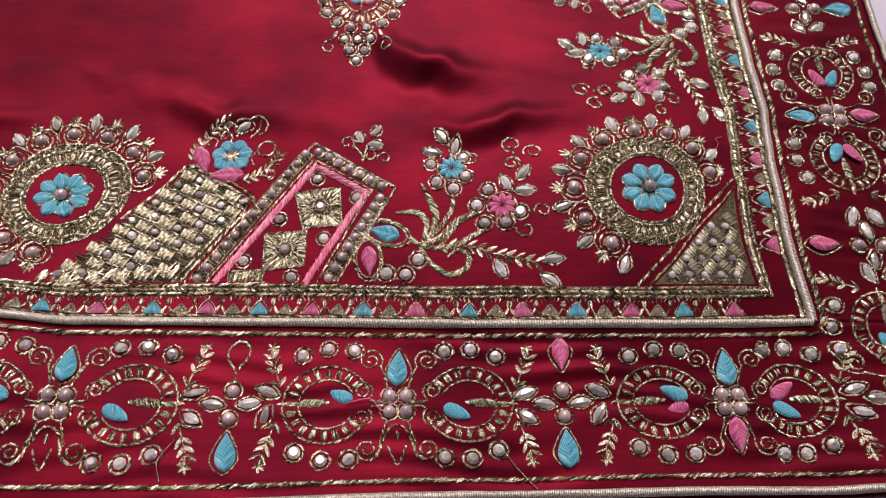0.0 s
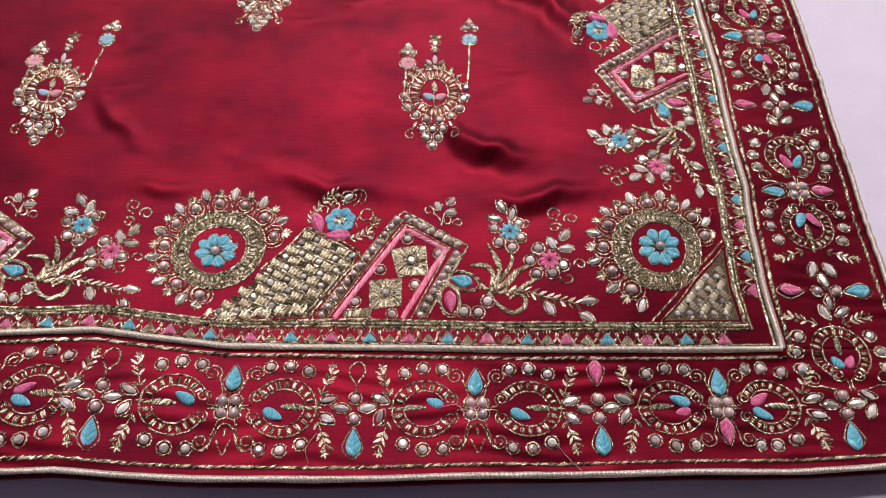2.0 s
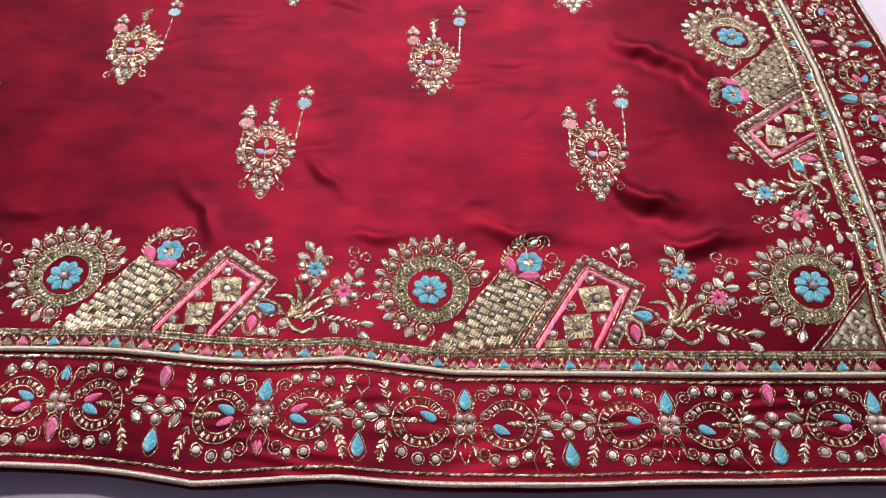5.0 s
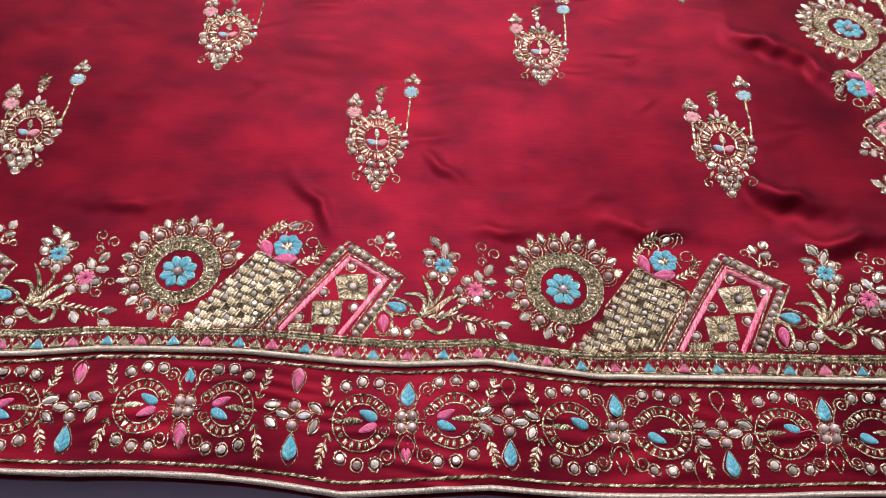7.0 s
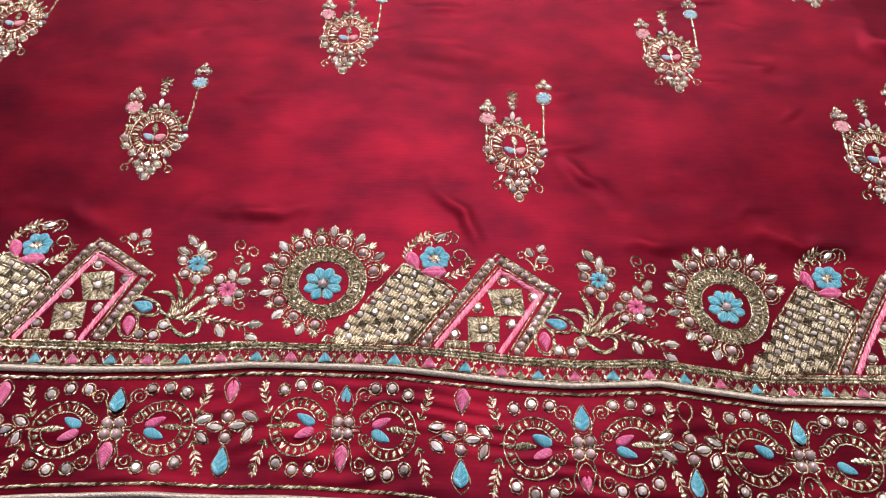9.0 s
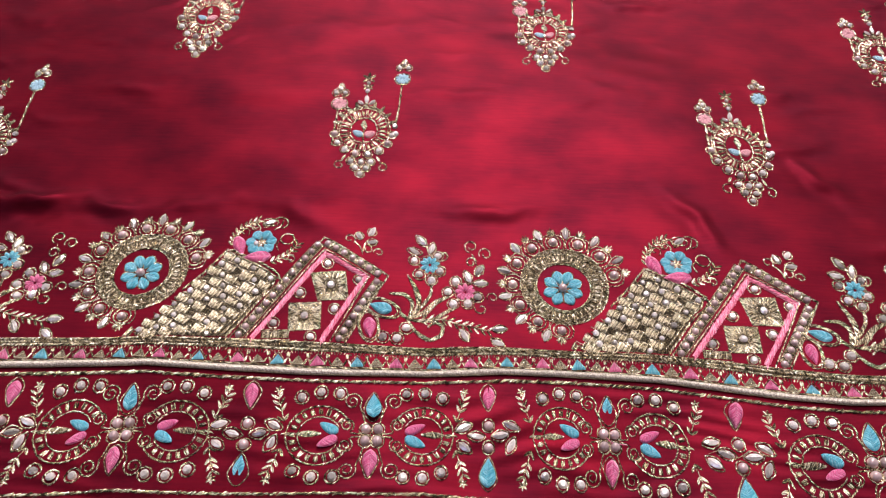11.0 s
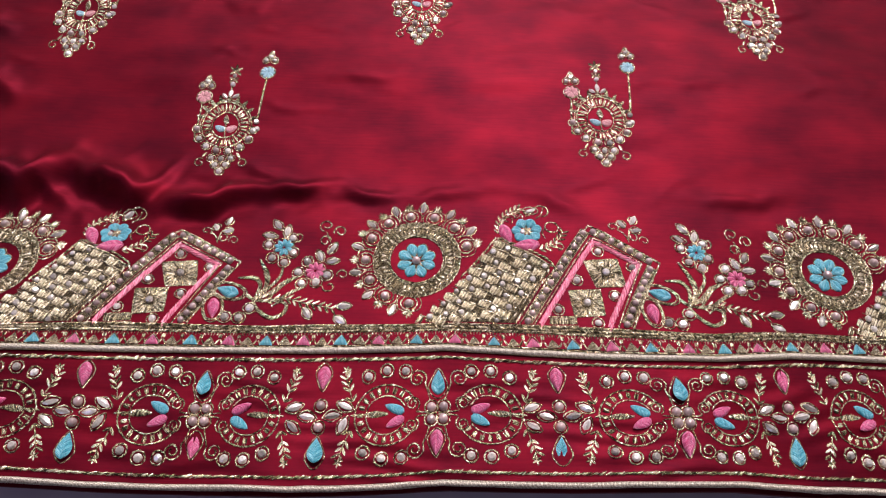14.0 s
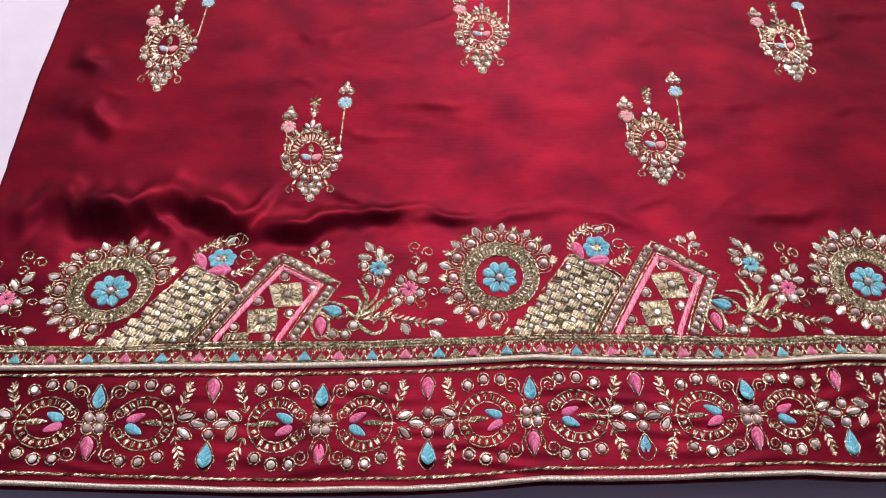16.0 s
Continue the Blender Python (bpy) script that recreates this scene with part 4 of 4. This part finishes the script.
# ---- lower border motifs ----
def wheel(chart, u, v, flip, drops=("pink_drop", "blue_drop")):
    """A toothed wheel; its mouth opens towards +u, unless flipped."""
    w = Work(chart, u, v, flip)
    w.cord(ring(0, 0, 11.2, 10.4, 22, 338), 0.42)
    w.cord(ring(0, 0, 7.2, 6.6, 26, 334), 0.36)
    for i in range(17):
        a = 38 + (322 - 38) * i / 16
        w.bar(9.2 * math.cos(radians(a)), 8.5 * math.sin(radians(a)), a, 2.5, 1.5)
    for s in (1, -1):
        w.cord(curl(9.2, 3.6 * s, 2.6, -60 * s, 1.7 * s, 0.2), 0.34)
        w.cord([(10.8, 0.9 * s), (13, 0.5 * s), (15.6, 0.8 * s)], 0.36)
        w.cord(curl(10.6, 12.2 * s, 3.3, -30 * s, 1.8 * s, 0.18), 0.36)
        w.cord([(13.3, 10.6 * s), (14.6, 7.2 * s), (15.4, 4.4 * s)], 0.36)
        w.fern([(-12.4, 4.8 * s), (-13.6, 8.4 * s), (-15.2, 12.6 * s)], 3.0, 2.1)
        w.star(-15.4, 15.6 * s, 1.8)
    w.leaf(-3.6, 0.3, 0, 8.6, 2.6, 0.8)
    w.cord([(-8, 0.2), (-12.5, 0.2)], 0.5, step=1.0)
    items = [(kind, 6.4, y, a, 1.0) for kind, y, a in ((drops[0], -0.8, 205), (drops[1], 0.8, 155)) if kind]
    for x, y in ((6.2, 15.0), (-0.6, 15.4), (-7.2, 13.4), (6.2, -14.6), (-0.6, -14.8), (-7.2, -12.6)):
        items.append(("crystal", x, y, random.uniform(0, 30), 1.65))
        w.cord(ring(x, y, 2.35), 0.42, True)
    ob = w.make("toothed_wheel", cloth, "gold-thread toothed wheel holding pink and turquoise petals, ringed with stones")
    pieces(w, ob, items)


def bud_outline(w, cx, cy, length, width, turn=90):
    c, s = math.cos(radians(turn)), math.sin(radians(turn))
    w.cord([(cx + c * x - s * y, cy + s * x + c * y) for x, y in ((-0.56 * length, 0), (-0.2 * length, 0.42 * width), (0.2 * length, 0.6 * width), (0.55 * length, 0), (0.2 * length, -0.6 * width), (-0.2 * length, -0.42 * width))], 0.3, True)


def stalk_flower(chart, u, looped, low_only=False):
    w = Work(chart, u, -65.0)
    items = [("pearl", 0, 3.6, 0, 1.75), ("pearl", 0, -3.8, 0, 1.75), ("blue_bud", 0, -7.4, -90, 1.0, 0.3)]
    bud_outline(w, 0, -12.3, 9.8, 5.5, -90)
    if not low_only:
        if looped:
            w.cord([(0.2, 5.6), (-0.4, 9), (-2.6, 12.5), (-2.4, 15.8), (0, 17.4), (2.4, 15.8), (2.5, 12.6), (0.4, 9.6)], 0.42)
        else:
            items.append(("pink_bud", 0, 9.2, 90, 1.0, 0.3))
            bud_outline(w, 0, 13.6, 9.0, 5.0)
    for x, y, a in ((-4.6, 0, -6), (4.4, 0.2, 8), (-9.4, 3.0, 18), (-9.2, -3.6, -34), (8.8, 3.4, -22), (8.6, -3.2, 62)):
        items.append(("marquise", x, y, a, 1.02))
        c, s = math.cos(radians(a)), math.sin(radians(a))
        w.cord([(x + c * d - s * e, y + s * d + c * e) for d, e in ((-3.4, 0), (-1.6, 1.5), (0.6, 1.9), (3.5, 0), (0.6, -1.9), (-1.6, -1.5))], 0.36, True)
    for y in (3.6, -3.8):
        w.cord(ring(0, y, 2.3), 0.36, True)
    ob = w.make("stalk_flower", cloth, "upright stone flower with a hanging turquoise bud")
    pieces(w, ob, items)


def four_pearls(chart, u, looped):
    w = Work(chart, u, -65.0)
    items = [("pearl", x, y, 0, 1.75) for x in (-2.1, 2.1) for y in (2.1, -2.1)] + [("blue_bud", 0, 14.9, -90, 0.98, 0.3)]
    bud_outline(w, 0, 10.2, 9.6, 5.5, -90)
    for x in (-2.1, 2.1):
        for y in (2.1, -2.1):
            w.cord(ring(x, y, 2.35), 0.38, True)
    if looped:
        w.cord([(-7.0, -15.0), (-4.6, -13.0), (-3.4, -9.6), (-2.0, -6.8), (0, -5.8), (2.0, -6.8), (3.4, -9.6), (4.6, -13.0), (7.0, -15.0)], 0.42)
        w.cord([(-2.2, -11.4), (-1.2, -14.0), (0.2, -16.2), (1.4, -14.0), (2.2, -11.4)], 0.34)
        w.bar(0, -8.6, 90, 2.4, 0.9)
    else:
        items.append(("pink_bud", 0, -14.6, 90, 1.0, 0.3))
        bud_outline(w, 0, -10.1, 9.0, 5.0, 90)
    ob = w.make("four_stone_flower", cloth, "four mauve cabochons between turquoise and pink buds")
    pieces(w, ob, items)


COLUMNS = [57.5, -28.0, -112.0, -196.5, -281.0, -374.0, -459.0, -542.5, -630.0, -716.0]
for k, col in enumerate(COLUMNS):
    stalk_flower(bottom, col, k in (2, 3), k == 0)
    if k == 0:
        continue
    mid = (col + COLUMNS[k - 1]) / 2 + (3.0 if k == 4 else 0.0)
    four_pearls(bottom, mid, k in (2, 3))
    worn = k in (2, 3)
    wheel(bottom, mid - 18.0, -65.0, False, (None if worn else "pink_drop", "blue_drop"))
    wheel(bottom, mid + 18.0, -65.0, True, ("blue_drop", None if worn else "pink_drop"))
SIDE_COLUMNS = [18.0, -78.5, -168.0, -258.0, -348.0]
for k, col in enumerate(SIDE_COLUMNS):
    stalk_flower(side, col, False)
    if k == 0:
        continue
    mid = (col + SIDE_COLUMNS[k - 1]) / 2
    four_pearls(side, mid, False)
    wheel(side, mid + 18.6, -65.0, True)
    wheel(side, mid - 18.6, -65.0, False, ("blue_drop", "pink_drop"))
wheel(side, 44.0, -62.0, False)


# ---- scattered motifs of the field ----
def pendant(u, v):
    w = Work(bottom, u, v, tall=True)
    items = []
    w.cord(ring(0, 2, 6.1, 6.9), 0.45, True)
    w.cord(ring(0, 2, 10.8, 12.0), 0.45, True)
    w.cord(ring(0, 2, 11.8, 13.0, -20, 200), 0.4)
    for i in range(30):
        a = 360 * i / 30
        w.bar(8.5 * math.cos(radians(a)), 2 + 9.5 * math.sin(radians(a)), a, 3.6, 1.2)
    for i in range(9):
        a = 18 + 144 * i / 8
        w.leaf(12.6 * math.cos(radians(a)), 2 + 13.8 * math.sin(radians(a)), a, 4.2, 2.0, 0.6)
    items += [("marquise", 0, 18.6, 90, 0.9), ("marquise", -2.6, 17.0, 135, 0.7), ("marquise", 2.6, 17.0, 45, 0.7), ("crystal", 0, 23.0, 0, 1.3), ("crystal", 0, 27.4, 0, 1.1)]
    w.cord([(0, 14), (0, 20), (0, 30)], 0.4)
    for a in (30, 90, 150, 215, 325):
        w.leaf(1.8 * math.cos(radians(a)), 30.0 + 1.8 * math.sin(radians(a)), a, 3.2, 1.5, 0.4)
        w.leaf(1.6 * math.cos(radians(a)), 25.4 + 1.3 * math.sin(radians(a)), a, 2.2, 1.1, 0.4)
    w.cord([(-13.4, -7), (-13.0, 4), (-12.6, 13)], 0.6)
    w.cord([(14.0, 4), (15.0, 14), (15.6, 27)], 0.6)
    w.cord(curl(-10.6, 12.6, 2.2, 180, -0.9), 0.36)
    for kind, x, y in (("pale_pink_mini", -12.2, 16.4), ("pale_blue_mini", 15.6, 29.6)):
        items += [(kind, x, y, 40 * i, 1.0) for i in range(9)]
        w.cord(ring(x, y, 3.7, 3.1), 0.3, True)
    for x, y in ((-12.2, 21.6), (15.8, 35.6)):
        for dx, dy in ((-2.1, 0.4), (2.1, 0.4), (0, 2.4)):
            items.append(("crystal", x + dx, y + dy, 0, 1.25))
            w.cord(ring(x + dx, y + dy, 1.8), 0.3, True)
        w.spray(x, y + 3.6, 90, 2.2)
    for i in range(8):
        a = 186 + 168 * i / 7
        x, y = 12.8 * math.cos(radians(a)), 1.2 + 13.4 * math.sin(radians(a))
        items.append(("crystal" if i % 3 else "pearl", x, y, 0, 1.5))
        w.cord(ring(x, y, 2.1), 0.34, True)
    items += [("crystal", 13.8, 4.6, 0, 1.4), ("crystal", 14.4, 0.8, 0, 1.4)]
    for x, y in ((-4.4, -16.2), (0, -16.4), (4.2, -16.0), (-2.3, -19.9), (2.3, -19.7), (0, -23.4)):
        items.append(("crystal", x, y, 0, 1.45))
        w.cord(ring(x, y, 2.05), 0.34, True)
    w.cord(curl(-9.2, -18.8, 2.6, 60, 1.0), 0.36)
    w.cord(curl(9.2, -18.6, 2.6, 120, -1.0), 0.36)
    w.leaf(0, 5.0, 90, 4.8, 2.9, 0.7)
    for x, y in ((-7.6, -14.2), (7.4, -14.0), (-3.6, -18.4), (3.6, -18.2)):
        w.leaf(x, y, math.degrees(math.atan2(y, x)), 3.0, 1.3, 0.5)
    w.cord([(0, 2.6), (0, -2), (0.6, -5)], 0.45)
    items += [("pale_blue_drop", -0.2, -0.6, 152, 0.82), ("pale_pink_drop", 0.6, -0.8, 34, 0.86)]
    ob = w.make("pendant_motif", cloth, "small gold pendant motif with stone fringe, pink and turquoise tips")
    pieces(w, ob, items)


for row in (((-89.5, 70.0), (-258.0, 68.0), (-427.5, 74.5), (-598.0, 69.5)), ((-174.0, 141.0), (-343.5, 144.5), (-511.0, 155.0), (-682.0, 138.0)),
            ((-90.0, 211.0), (-259.0, 220.0), (-428.0, 228.0), (-597.0, 216.0)), ((-174.0, 288.0), (-343.0, 300.0), (-512.0, 304.0), (-681.0, 290.0))):
    for u, v in row:
        pendant(u, v)


# ---- loose thread ends ----
for pts, mat, at in (([(0, 0), (6, 1), (9, -2), (13, 0.5), (15, -1)], PINK, (-83, -65)), ([(0, 0), (2, 3), (1, 5), (4, 6)], PINK, (24, 13)), ([(0, 0), (3, -5), (8, -11)], GOLD, (-44, -77)),
                     ([(0, 0), (5, 2), (9, 0), (14, 3)], GOLD, (-292, -66)), ([(0, 0), (4, -3), (9, -3)], PINK, (-330, -63)), ([(0, 0), (-3, -5), (-2, -10)], GOLD, (-124, -74))):
    w = Work(bottom, *at)
    w.tube(pts, 0.13, 0.7)
    w.make("loose_thread", cloth, "stray thread end", (mat,))


# ---- bed and room ----
def slab(name, x0, x1, y0, y1, z0, z1, mat, label, kind="structure"):
    bm = bmesh.new()
    bmesh.ops.create_cube(bm, size=1.0)
    for v in bm.verts:
        v.co = Vector(((x0 + x1) / 2 + v.co.x * (x1 - x0), (y0 + y1) / 2 + v.co.y * (y1 - y0), (z0 + z1) / 2 + v.co.z * (z1 - z0)))
    me = bpy.data.meshes.new(name)
    bm.to_mesh(me)
    bm.free()
    me.materials.append(mat)
    return tagged(new(name, me), label, kind=kind)


def bedsheet():
    """The sheet on the mattress, turning down over its near edge."""
    n, m, r, y_edge = 150, 150, 0.05, -0.10
    arc = r * math.pi / 2
    grid, bm = {}, bmesh.new()
    for i in range(n + 1):
        for j in range(m + 1):
            x = -1.35 + 2.1 * i / n
            if j <= 60:
                d = -0.36 + 0.36 * (1 - (1 - j / 60) ** 2)
            else:
                d = (1.25 - y_edge) * (j - 60) / (m - 60)
            wave = 0.004 * noise.noise((x * 5.0, 0.0, 3.0))
            low = min(1.0, max(0.0, (-0.24 - x) / 0.16))
            rim = y_edge + 0.016 * low * low * (3 - 2 * low)
            z = -0.0072 - 0.0055 * low * low * (3 - 2 * low) + 0.0012 * noise.noise((x * 4.0, d * 5.0, 0.3)) + 0.0006 * noise.noise((x * 14.0, d * 9.0, 2.0))
            sink = min(1.0, max(0.0, (0.10 - d) / 0.05))
            z -= 0.008 * sink * sink * (3 - 2 * sink)
            z += 0.001 * float(sway([x * 1000], [(rim + max(d, 0)) * 1000], SWAY_Z)[0])
            if d >= 0:
                y = rim + d
            elif d > -arc:
                a = -d / r
                y, z = rim - r * math.sin(a), z - r * (1 - math.cos(a))
            else:
                y, z = rim - r, z - r + (d + arc)
            grid[i, j] = bm.verts.new((x, y + wave * min(1, max(0, 1 - d * 8)), z))
    for i in range(n):
        for j in range(m):
            bm.faces.new((grid[i, j], grid[i + 1, j], grid[i + 1, j + 1], grid[i, j + 1]))
    me = bpy.data.meshes.new("bedsheet")
    bm.to_mesh(me)
    bm.free()
    me.materials.append(SHEET)
    me.polygons.foreach_set("use_smooth", [True] * len(me.polygons))
    ob = new("bedsheet", me)
    thick = ob.modifiers.new("thickness", "SOLIDIFY")
    thick.thickness, thick.offset = 0.002, -1.0
    return tagged(ob, "smooth lilac-white cotton bedsheet under the embroidered cloth", "bedsheet")


bedsheet()
slab("bed", -1.35, 0.75, -0.075, 1.25, -0.45, -0.042, SHEET, "low mattress that carries the bedsheet", "structure")
slab("floor", -2.6, 2.0, -1.9, 2.3, -0.55, -0.452, BOUNCE_STOP, "unseen floor, made dark to hold back bounced light")
slab("ceiling", -2.6, 2.0, -1.9, 2.3, 2.2, 2.3, WALL, "plain pale ceiling")
slab("wall_north", -2.6, 2.0, 2.3, 2.4, -0.55, 2.3, WALL, "plain pale wall")
slab("wall_south", -2.6, 2.0, -2.0, -1.9, -0.55, 2.3, BOUNCE_STOP, "unseen wall, made dark to hold back bounced light")
slab("wall_west", -2.7, -2.6, -2.0, 2.4, -0.55, 2.3, WALL, "plain pale wall")
slab("wall_east", 2.0, 2.1, -2.0, 2.4, -0.55, 2.3, WALL, "plain pale wall")
